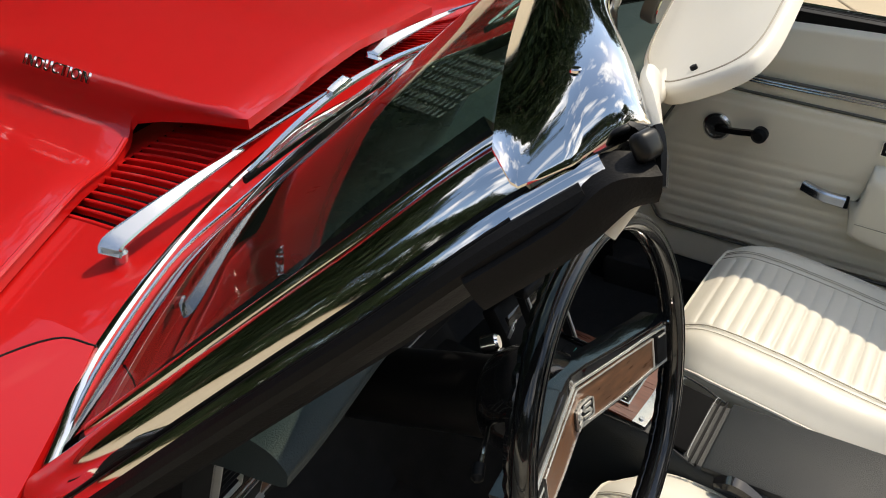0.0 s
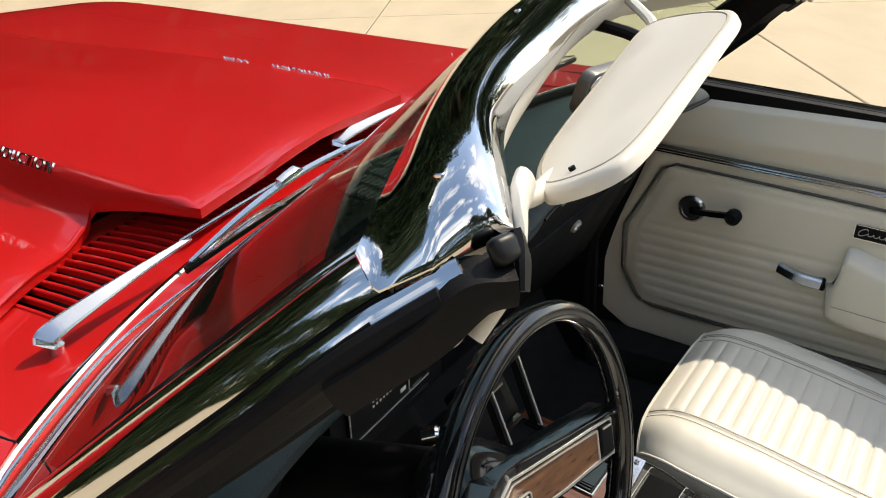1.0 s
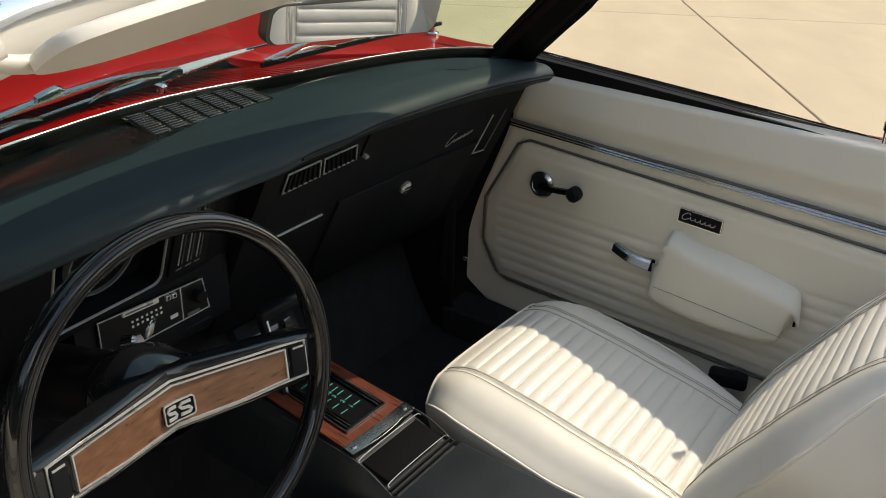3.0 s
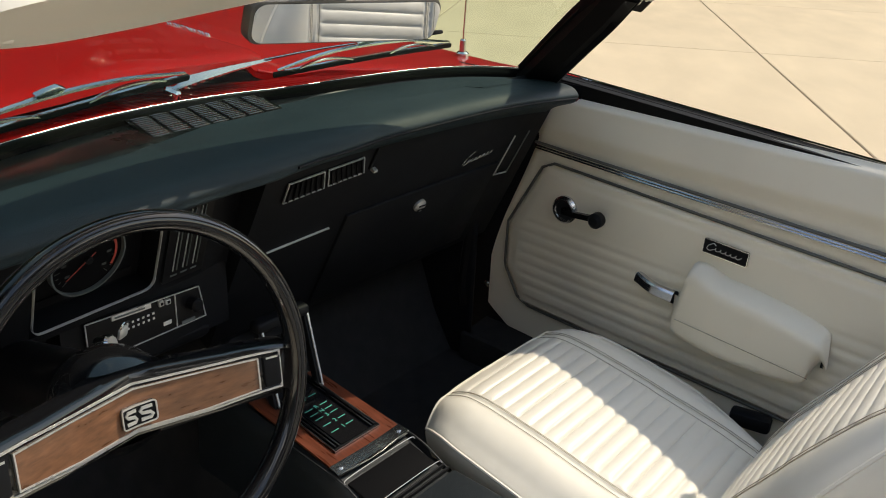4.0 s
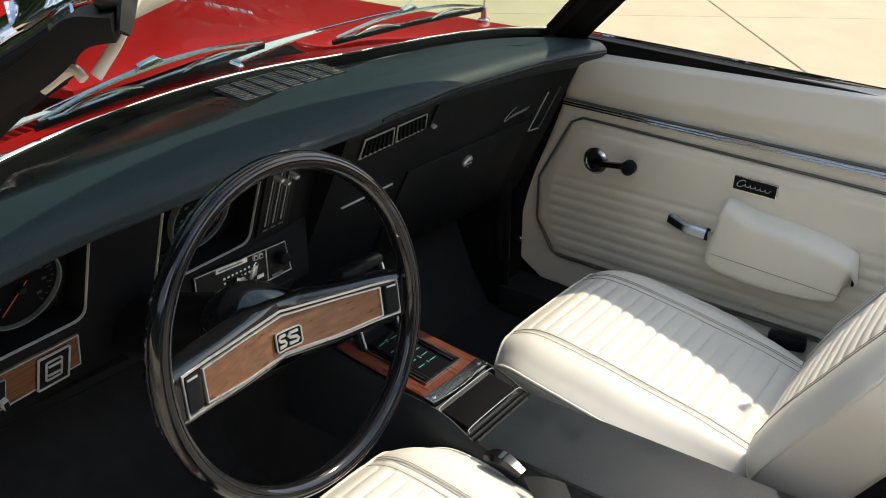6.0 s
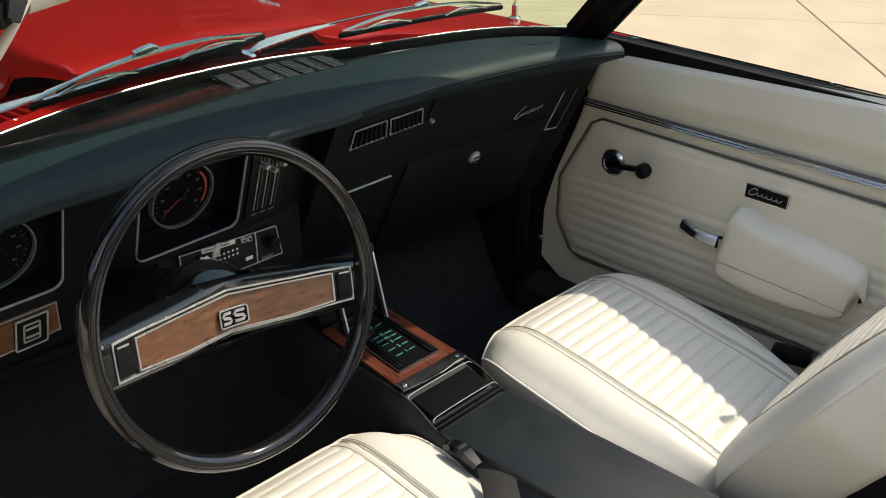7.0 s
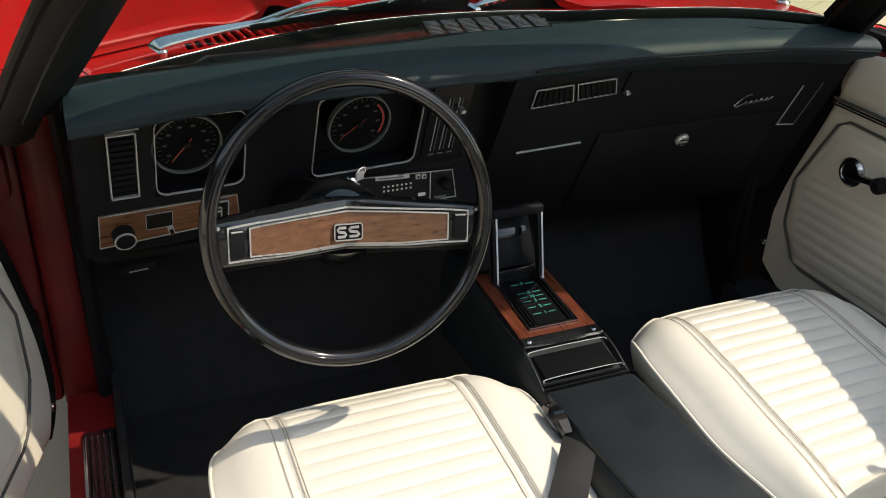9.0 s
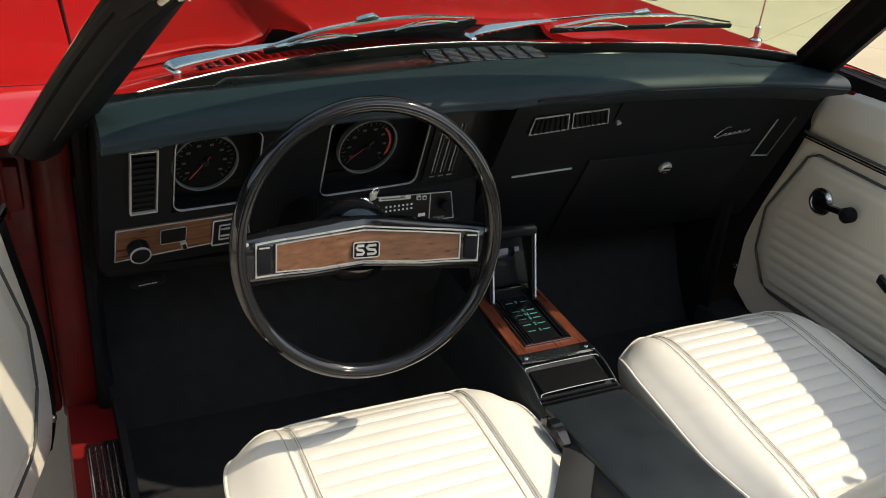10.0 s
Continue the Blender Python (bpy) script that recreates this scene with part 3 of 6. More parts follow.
        return a.lerp(b, v) + V(0, -0.014, -0.016) * math.sin(math.pi * v)
    shell(bm, lining, 40, 8, (0, 0.006, 0.008))
    part("header_lining", bm, WHITE, CAR, "cream header lining")
    for x, s in ((-0.561, 1), (-0.26, 1), (0.26, 1), (0.561, 1)):
        bm = bmesh.new()
        u = (x + 0.606) / 1.212
        c = Vector(cap(u, 0.50))
        disc(bm, c - V(0, 0, 0.001), (0, 0.05, 1), 0.0035, 0.0022, 16, 0.0008)
        part("screw", bm, CHROME, CAR)
    # pillars
    for side in (-1, 1):
        foot, head = (V(-0.782, 0.240, 0.900), V(-0.646, -0.073, 1.174)) if side < 0 else (V(0.784, 0.325, 0.900), V(0.646, 0.010, 1.174))
        line = curve([foot, foot.lerp(head, 0.5) + V(side * 0.003, 0.0, 0.002), head, head + (head - foot) * 0.17], 30)
        d = (head - foot).normalized()
        rear = V(side * 0.80, -0.36, -0.42)
        rear = (rear - d * rear.dot(d)).normalized()
        out = d.cross(rear) * (1 if d.cross(rear).x * side > 0 else -1)

        def at(t):
            """A place on the pillar's line: 0 at its foot, 1 at the header."""
            s = t * 20
            k = min(29, max(0, int(s))) if s < 20 else min(29, 20 + int((s - 20) / 3.4 * 10))
            f = s - k if s < 20 else (s - 20) / 3.4 * 10 - (k - 20)
            bend = max(0.0, t - 0.7) / 0.37
            return line[k].lerp(line[k + 1], f) - rear * 0.020 * bend ** 1.5 - out * 0.020 * bend ** 3

        def strip(name, lo, hi, base, bulge, material, t0=0.0, t1=1.0, back=0.005, label="", n=14, slant=0.0, tip=1.0, fall=0.0):
            bm = bmesh.new()
            rows = []
            for q in range(31):
                t = lerp(t0, t1, q / 30)
                k = lerp(tip, 1.0, sstep(0.0, 0.12, t)) * (1.0 - 0.12 * t)
                row = []
                for j in range(n + 1):
                    f = j / n
                    p = at(max(-0.1, t - slant * (1 - f) * (1 - q / 30)))
                    row.append(p + rear * lerp(lo * k, hi, f) + out * (base - fall * f + bulge * (1 - abs(2 * f - 1) ** 2.6)))
                row += [p + rear * hi + out * (base - fall - back), p + rear * lo * k + out * (base - back)]
                rows.append([bm.verts.new(r) for r in row])
            m = len(rows[0])
            for a, b in zip(rows, rows[1:]):
                for j in range(m):
                    bm.faces.new((a[j], a[(j + 1) % m], b[(j + 1) % m], b[j]))
            bm.faces.new(rows[0]), bm.faces.new(rows[-1])
            return part(name, bm, material, pil, label)
        # black body of the pillar, with the soft weather strip on its rear edge
        sect = [(-0.054, -0.006), (0.018, -0.006), (0.026, -0.014), (0.021, -0.034), (0.006, -0.047), (-0.020, -0.050), (-0.052, -0.034)]
        bm = bmesh.new()
        rows = [[bm.verts.new(at(t) + rear * a * (1 - 0.15 * t) + out * b) for a, b in sect] for t in [lerp(0.02, 0.95, q / 24) for q in range(25)]]
        m = len(sect)
        for a, b in zip(rows, rows[1:]):
            for j in range(m):
                bm.faces.new((a[j], a[(j + 1) % m], b[(j + 1) % m], b[j]))
        bm.faces.new(rows[0]), bm.faces.new(rows[-1])
        pil = part("windscreen_pillar", bm, RUBBER, CAR, "dark windscreen pillar with chrome mouldings")
        strip("reveal_moulding", -0.058, -0.042, -0.004, 0.004, CHROME, 0.06, 0.97, label="narrow chrome reveal moulding")
        strip("paint_line", -0.0415, -0.0398, -0.004, 0.001, RED, -0.05, 0.97)
        strip("pillar_moulding", -0.0398, 0.003, -0.002, 0.0105, CHROME, -0.07, 0.992, label="wide bright chrome moulding")
        strip("gap_seal", 0.003, 0.008, -0.006, 0.001, RUBBER, 0.02, 1.03)
        strip("trim_strip", 0.0085, 0.0205, -0.003, 0.0014, CHROME, 0.07, 1.06, back=0.002, fall=0.0085, label="narrow chrome trim strip")
        bm = bmesh.new()
        w = [at(t) + rear * 0.020 - out * 0.014 for t in [lerp(0.0, 1.03, q / 24) for q in range(25)]]
        tube(bm, w, 0.0085, 10)
        part("weather_strip", bm, RUBBER, pil, "black rubber weather strip")
        edge = curve([V(-0.686, 0.165, 0.950), V(-0.606, 0.085, 1.075), V(-0.560, -0.010, 1.165)] if side < 0 else [V(0.722, 0.302, 0.968), V(0.664, 0.155, 1.100), V(0.590, 0.050, 1.172)], 16)
        rows, bm = [], bmesh.new()
        for q, e in enumerate(edge):
            t = lerp(0.18, 0.97, q / 16)
            a, b = at(t) + rear * 0.010 - out * 0.046, at(t) - rear * 0.050 - out * 0.030
            back = (e - a).cross(d).normalized() * 0.012
            back = back if back.y > 0 else -back
            rows.append([bm.verts.new(p) for p in (a, a.lerp(e, 0.5) - back * 0.6, e - back * 0.3, e + back, a.lerp(e, 0.5) + back * 1.2, a + back)])
        for a, b in zip(rows, rows[1:]):
            for j in range(6):
                bm.faces.new((a[j], a[(j + 1) % 6], b[(j + 1) % 6], b[j]))
        bm.faces.new(rows[0]), bm.faces.new(rows[-1])
        part("inner_garnish", bm, BLACK, pil, "black inner pillar trim")
        # rubber block where pillar and header meet
        bm = bmesh.new()
        dy = 0.0 if side < 0 else 0.083
        rbox(bm, V(side * 0.599, -0.1215 + dy, 1.188), (0.018, 0.011, 0.016), 0.0046, Matrix.Rotation(side * 0.25, 3, "Z") @ Matrix.Rotation(-0.55, 3, "X"), 3)
        part("corner_block", bm, SOFT, pil, "black rubber corner block")
        bm = bmesh.new()
        sweep(bm, curve([V(side * 0.584, -0.120 + dy, 1.190), V(side * 0.590, -0.127 + dy, 1.181), V(side * 0.598, -0.132 + dy, 1.166)], 10), [(-0.009, -0.004), (0.009, -0.004), (0.010, 0.0), (0.007, 0.004), (-0.007, 0.004), (-0.010, 0.0)], (0, 1, 0.3), scale=lambda t: 1.0 - 0.45 * t)
        part("block_lip", bm, SOFT, pil, "tapered rubber lip below the block")
        bm = bmesh.new()
        sweep(bm, curve([at(0.85) + rear * 0.020 - out * 0.022, at(1.0) + rear * 0.020 - out * 0.022, V(side * 0.614, -0.108 + dy, 1.170), V(side * 0.598, -0.127 + dy, 1.172)], 18), [(-0.015, -0.012), (0.015, -0.012), (0.017, 0.0), (0.013, 0.010), (-0.013, 0.010), (-0.017, 0.0)], out, scale=lambda t: 1.0 - 0.25 * sstep(0.6, 1.0, t))
        part("corner_seal", bm, RUBBER, pil)
        bm = bmesh.new()
        sweep(bm, curve([V(side * 0.533, -0.098 + dy, 1.200), V(side * 0.556, -0.106 + dy, 1.194), V(side * 0.576, -0.116 + dy, 1.182), V(side * 0.592, -0.119 + dy, 1.162), V(side * 0.608, -0.108 + dy, 1.136)], 22), circle(0.0098, 12, 0.0060), (1, 0, 0.3), scale=lambda t: lerp(1.0, 0.50, sstep(0.2, 0.8, t)))
        part("corner_trim", bm, WHITE, pil, "cream corner trim")
        bm = bmesh.new()
        sweep(bm, curve([at(0.93) + rear * 0.012 - out * 0.040, V(side * 0.616, -0.092 + dy, 1.140), V(side * 0.613, -0.101 + dy, 1.134)], 8), circle(0.004, 8), (1, 0, 0.3))
        part("seal_end", bm, WHITE, pil, "pale end of the pillar seal")


build_windscreen()


def build_wipers():
    up = V(0, -0.25, 0.9).normalized()
    sets = ((V(-0.522, 0.462, 0.931), V(-0.345, 0.462, 0.968), V(-0.220, 0.405, 1.016), V(-0.402, 0.394, 0.978), V(-0.018, 0.401, 1.022)),
            (V(0.098, 0.585, 0.951), V(0.252, 0.535, 0.990), V(0.387, 0.425, 1.0200), V(0.172, 0.420, 1.000), V(0.604, 0.402, 1.009)))
    for piv, bend, hold, b0, b1 in sets:
        bm = bmesh.new()
        pts = curve([piv + V(-0.030, -0.004, -0.004), piv + V(-0.014, -0.002, 0.008), piv.lerp(bend, 0.5) + V(0, 0, 0.008), bend + V(0, 0, 0.002)], 16)
        sweep(bm, pts, [(-0.0105, -0.004), (-0.0085, -0.004), (-0.0085, 0.002), (0.0085, 0.002), (0.0085, -0.004), (0.0105, -0.004), (0.0105, 0.003), (0.008, 0.0045), (-0.008, 0.0045), (-0.0105, 0.003)], (-0.1, -0.55, 0.8), scale=lambda t: 1.15 - 0.80 * sstep(0.20, 1.0, t))
        arm = tagged(part("wiper", bm, STEEL, smooth=12), "bright metal windscreen wiper with black rubber blade", "wiper", "windscreen wipers")
        bm = bmesh.new()
        disc(bm, piv + V(-0.018, 0, -0.026), (0, -0.25, 1), 0.0085, 0.026, 20, 0.003)
        part("pivot", bm, STEEL, arm)
        bm = bmesh.new()
        disc(bm, piv + V(0.012, -0.002, 0.0145), (-0.1, -0.55, 0.8), 0.004, 0.0022, 12)
        part("rivet", bm, STEEL, arm)
        bm = bmesh.new()
        tube(bm, curve([bend + V(-0.012, 0.004, 0.002), bend.lerp(hold, 0.5) + up * 0.007, hold + up * 0.006], 10), 0.0022, 8)
        part("rod", bm, STEEL, arm, "thin spring rod")
        d = (b1 - b0).normalized()
        bm = bmesh.new()
        sweep(bm, curve([b0, b0.lerp(hold, 0.5) + up * 0.006, hold, hold.lerp(b1, 0.5) + up * 0.006, b1], 28), [(-0.0042, -0.001), (0.0042, -0.001), (0.0032, 0.002), (-0.0032, 0.002)], up, scale=lambda t: 0.65 + 0.5 * math.sin(math.pi * t))
        part("bridge", bm, STEEL, arm, "arched bright blade bridge")
        chord = [b0.lerp(b1, k / 20) - d * 0.006 * (1 - k / 10) - up * (0.005 - 0.003 * math.sin(math.pi * k / 20)) for k in range(21)]
        bm = bmesh.new()
        sweep(bm, chord, [(-0.0018, -0.008), (0.0018, -0.008), (0.0036, -0.003), (0.0026, 0.001), (-0.0026, 0.001), (-0.0036, -0.003)], up)
        part("blade", bm, RUBBER, arm, "black rubber blade")
        bm = bmesh.new()
        sweep(bm, [p + up * 0.0014 for p in chord[1:-1]], [(-0.0026, 0), (0.0026, 0), (0.0026, 0.001), (-0.0026, 0.001)], up)
        part("spine", bm, STEEL, arm, "thin steel blade spine")
        for t in (0.25, 0.75):
            c = b0.lerp(b1, t)
            bm = bmesh.new()
            sweep(bm, curve([c - d * 0.062 - up * 0.003, c - d * 0.03 + up * 0.004, c + up * 0.0065, c + d * 0.03 + up * 0.004, c + d * 0.062 - up * 0.003], 12), [(-0.0034, -0.001), (0.0034, -0.001), (0.0026, 0.0012), (-0.0026, 0.0012)], up)
            part("claw", bm, STEEL, arm)
        cf = Face(hold + up * 0.004, d, up)
        bm = bmesh.new()
        cf.plate(bm, [(-0.024, -0.002), (0.012, -0.003), (0.018, 0.003), (0.008, 0.009), (-0.010, 0.007), (-0.024, 0.004)], 0.010, -0.005, 0.002)
        part("clip", bm, STEEL, arm, "curled metal blade clip")


build_wipers()


def build_antenna():
    c = V(0.882, 0.584, top_z(0.882, 0.584) - 0.002)
    bm = bmesh.new()
    disc(bm, c, (0, 0, 1), 0.016, 0.012, 20, 0.004)
    disc(bm, c + V(0, 0, 0.012), (0, 0, 1), 0.008, 0.030, 16, 0.003)
    base = tagged(part("antenna", bm, CHROME), "thin chrome whip antenna on the red fender", "antenna")
    bm = bmesh.new()
    tube(bm, [c + V(0, 0, 0.03), c + V(0.004, -0.01, 0.45), c + V(0.008, -0.02, 0.86)], 0.0022, 8, up=(1, 0, 0))
    part("mast", bm, STEEL, base)


build_antenna()


# ---- dashboard ----
def lip_y(x):
    """How far back the pad's edge reaches along the car's width."""
    k = ((-0.70, 0.084), (-0.47, 0.112), (-0.30, 0.124), (-0.10, 0.138), (0.05, 0.156), (0.20, 0.172), (0.45, 0.174), (0.74, 0.160))
    for (a, p), (b, q) in zip(k, k[1:]):
        if x <= b or b == k[-1][0]:
            return lerp(p, q, sstep(a, b, x))


PF = Face((0, 0.224, 0.900), (1, 0, 0), (0, -0.507, 1))        # passenger side face
DF = Face((0, 0.282, 0.890), (1, 0.12, 0), (0, -0.33, 1))      # driver's side face, turned towards the wheel
RF = Face((0, 0.325, 0.710), (1, 0.06, 0), (0, 0, 1))          # radio face


def build_dash():
    bm = bmesh.new()
    X0, X1 = -0.690, 0.728

    def back(x):
        return lerp(0.284 + 0.12 * x, 0.229, sstep(-0.06, -0.01, x))

    def prof(x):
        drop = 0.016 * abs(x / 0.72) ** 4
        g = glass_base(x)
        l = lip_y(x)
        return [V(x, g.y - 0.015, g.z - 0.008), V(x, g.y - 0.06, g.z + 0.002 - drop * 0.3), V(x, 0.28 if abs(x) < 0.5 else 0.24, 0.960 - drop), V(x, l + 0.075, 0.960 - drop),
                V(x, l + 0.022, 0.956 - drop), V(x, l + 0.003, 0.944 - drop), V(x, l + 0.002, 0.934 - drop), V(x, l + 0.012, 0.923 - drop), V(x, lerp(l, back(x), 0.7), 0.909 - drop), V(x, back(x) + 0.006, 0.893 - drop)]
    g = []
    n = 64
    for i in range(n + 1):
        x = lerp(X0, X1, i / n)
        g.append([bm.verts.new(p) for p in curve(prof(x), 40)])
    for i in range(n):
        for j in range(40):
            bm.faces.new((g[i][j], g[i + 1][j], g[i + 1][j + 1], g[i][j + 1]))
    bm.faces.new(g[0]), bm.faces.new(g[-1])
    pad = tagged(part("dashboard", bm, DASH, None, smooth=50), "dark green-black padded vinyl dashboard with instruments", "dashboard")
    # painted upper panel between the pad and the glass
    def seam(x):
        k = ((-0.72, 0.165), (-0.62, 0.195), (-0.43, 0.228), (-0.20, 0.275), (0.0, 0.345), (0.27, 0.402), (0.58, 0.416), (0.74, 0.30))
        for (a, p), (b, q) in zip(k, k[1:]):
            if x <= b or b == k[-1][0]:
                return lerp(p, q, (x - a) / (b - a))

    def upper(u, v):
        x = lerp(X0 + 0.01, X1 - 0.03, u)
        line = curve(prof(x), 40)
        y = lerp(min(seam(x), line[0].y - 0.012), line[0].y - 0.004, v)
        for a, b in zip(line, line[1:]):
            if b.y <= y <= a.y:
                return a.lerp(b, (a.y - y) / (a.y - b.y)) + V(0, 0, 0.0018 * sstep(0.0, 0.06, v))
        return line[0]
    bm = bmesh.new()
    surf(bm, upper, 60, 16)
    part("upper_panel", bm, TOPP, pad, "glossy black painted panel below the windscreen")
    # stitched edge line under the lip
    bm = bmesh.new()
    sweep(bm, [V(x, lip_y(x) + 0.0005, 0.9345 - 0.016 * abs(x / 0.72) ** 4) for x in [lerp(-0.02, 0.725, k / 40) for k in range(41)]], circle(0.0022, 6), (0, 0, 1))
    part("edge_bead", bm, BLACK, pad)
    # passenger face
    bm = bmesh.new()
    PF.plate(bm, [(-0.012, -0.40), (0.775, -0.40), (0.745, 0.02), (-0.012, 0.02)], 0.07, -0.07)
    part("passenger_panel", bm, BLACK, pad, "black lower dashboard panel")
    bm = bmesh.new()
    PF.plate(bm, [(0.205, -0.375), (0.660, -0.375), (0.640, -0.139), (0.205, -0.148)], 0.006, 0.0, 0.003)
    part("glovebox_door", bm, BLACK, pad, "black glovebox door")
    bm = bmesh.new()
    disc(bm, PF.at(0.411, -0.186, 0.004), PF.n, 0.0145, 0.011, 24, 0.004)
    part("lock", bm, SILVER, pad, "round chrome glovebox lock")
    bm = bmesh.new()
    for s in (-1, 1):
        PF.box(bm, 0.411, -0.186 + s * 0.005, 0.0155, (0.020, 0.003, 0.002), 0.0008)
    part("lock_bar", bm, BLACK, pad)
    bm = bmesh.new()
    sweep(bm, [PF.at(0.041, -0.177, 0.0), PF.at(0.173, -0.168, 0.0)], [(-0.0014, 0), (0.0014, 0), (0.001, 0.003), (-0.001, 0.003)], PF.n)
    part("seam_trim", bm, SATIN, pad)
    # script badge, drawn as a plain slanted squiggle
    bm = bmesh.new()
    lead = curve([PF.at(u, w, 0.004) for u, w in ((0.528, -0.083), (0.519, -0.082), (0.506, -0.095), (0.499, -0.108), (0.506, -0.112), (0.519, -0.104))], 20)
    pts = [PF.at(0.520 + 0.064 * t + 0.004 * math.sin(t * 34 + 1), -0.104 + 0.008 * t + 0.0042 * math.sin(t * 34), 0.004) for t in [k / 50 for k in range(51)]]
    tube(bm, lead + pts, 0.0015, 6)
    part("script_badge", bm, CHROME, pad, "small chrome script badge")
    # bright-edged slot at the far end
    for a, b in (((0.655, -0.181), (0.653, -0.073)), ((0.704, -0.187), (0.703, -0.071)), ((0.653, -0.181), (0.704, -0.186))):
        bm = bmesh.new()
        sweep(bm, [PF.at(*a, 0.001), PF.at(*b, 0.001)], [(-0.0011, 0), (0.0011, 0), (0.0008, 0.0025), (-0.0008, 0.0025)], PF.n)
        part("groove_trim", bm, SATIN if b[0] < 0.7 or a[0] < 0.7 else GREYP, pad)
    # centre vents
    for ol in ([(0.033, -0.064), (0.1145, -0.0555), (0.101, -0.016), (0.031, -0.0225)], [(0.1215, -0.054), (0.199, -0.046), (0.184, -0.009), (0.1085, -0.016)]):
        bm = bmesh.new()
        PF.border(bm, ol, 0.0015, 0.003, 0.002)
        vent = part("air_vent", bm, SATIN, pad, "dashboard air vent with a bright frame")
        bm = bmesh.new()
        PF.plate(bm, ol, 0.002, 0.001)
        part("back", bm, BLACK, vent)
        for k in range(7):
            t = (k + 0.6) / 7.2
            bm = bmesh.new()
            a, b = lerp(ol[3][0], ol[2][0], t), lerp(ol[0][0], ol[1][0], t)
            sweep(bm, [PF.at(a, lerp(ol[3][1], ol[2][1], t) - 0.003, 0.003), PF.at(b, lerp(ol[0][1], ol[1][1], t) + 0.003, 0.003)], [(-0.001, 0), (0.001, 0), (0.001, 0.004), (-0.001, 0.004)], PF.n)
            part("slat", bm, BLACK, vent)
    bm = bmesh.new()
    PF.box(bm, 0.220, -0.0445, 0.006, (0.009, 0.006, 0.010), 0.001)
    part("vent_knob", bm, SILVER, pad)
    bm = bmesh.new()
    PF.box(bm, 0.213, -0.022, 0.002, (0.005, 0.045, 0.004), 0.001)
    part("vent_lever", bm, BLACK, pad)
    # speaker grille on top
    bm = bmesh.new()
    top = Face((0, 0.388, 0.9560), (1, 0.10, 0), (0, 1, 0.0))
    lean = 0.36
    top.plate(bm, [(-0.140, -0.058), (0.115, -0.052), (0.158, 0.054), (-0.100, 0.058)], 0.003, -0.001)
    gr = part("speaker_grille", bm, GLOSS, pad, "slotted black defroster and speaker grille")
    for k in range(11):
        for q in range(7):
            w = -0.049 + 0.0095 * k
            u = lerp(-0.100, 0.112, q / 6) + lean * w
            bm = bmesh.new()
            top.box(bm, u, w, 0.0032, (0.029, 0.0042, 0.0026), 0.0008)
            part("louvre", bm, LOUVRE, gr)
    return pad


PAD = build_dash()


def gauge(u, w, r, needle, arc, parent):
    bm = bmesh.new()
    disc(bm, DF.at(u, w, -0.012), DF.n, r, 0.006, 40)
    dial = part("gauge", bm, DIAL, parent, "round black dial with a red needle")
    bm = bmesh.new()
    ring(bm, DF.at(u, w, -0.010), DF.n, r, 0.0022, 0.010, 48)
    part("bezel", bm, GREYP, dial)
    for k in range(25):
        a = radians(225 - 270 * k / 24)
        bm = bmesh.new()
        big = k % 3 == 0
        DF.box(bm, u + math.cos(a) * r * (0.80 if big else 0.84), w + math.sin(a) * r * (0.80 if big else 0.84), -0.0055, (r * (0.14 if big else 0.07), 0.0011, 0.0006), 0, math.degrees(a))
        part("tick", bm, DIMP, dial)
    for k in range(8):
        a = radians(215 - 250 * k / 7)
        bm = bmesh.new()
        DF.box(bm, u + math.cos(a) * r * 0.62, w + math.sin(a) * r * 0.62, -0.0055, (r * 0.12, r * 0.07, 0.0006), 0)
        part("figure", bm, DIMP, dial)
    if arc:
        bm = bmesh.new()
        pts = [DF.at(u + math.cos(radians(d)) * r * 0.80, w + math.sin(radians(d)) * r * 0.80, -0.0045) for d in range(-30, 51, 8)]
        sweep(bm, pts, [(-0.0017, 0), (0.0017, 0), (0.0017, 0.0008), (-0.0017, 0.0008)], DF.n)
        part("red_arc", bm, REDP, dial)
    bm = bmesh.new()
    a = radians(needle)
    sweep(bm, [DF.at(u - math.cos(a) * r * 0.25, w - math.sin(a) * r * 0.25, -0.003), DF.at(u + math.cos(a) * r * 0.72, w + math.sin(a) * r * 0.72, -0.003)], [(-0.0009, 0), (0.0009, 0), (0, 0.001)], DF.n)
    part("needle", bm, REDP, dial)
    bm = bmesh.new()
    disc(bm, DF.at(u, w, -0.004), DF.n, 0.005, 0.005, 16)
    part("hub", bm, BLACK, dial)


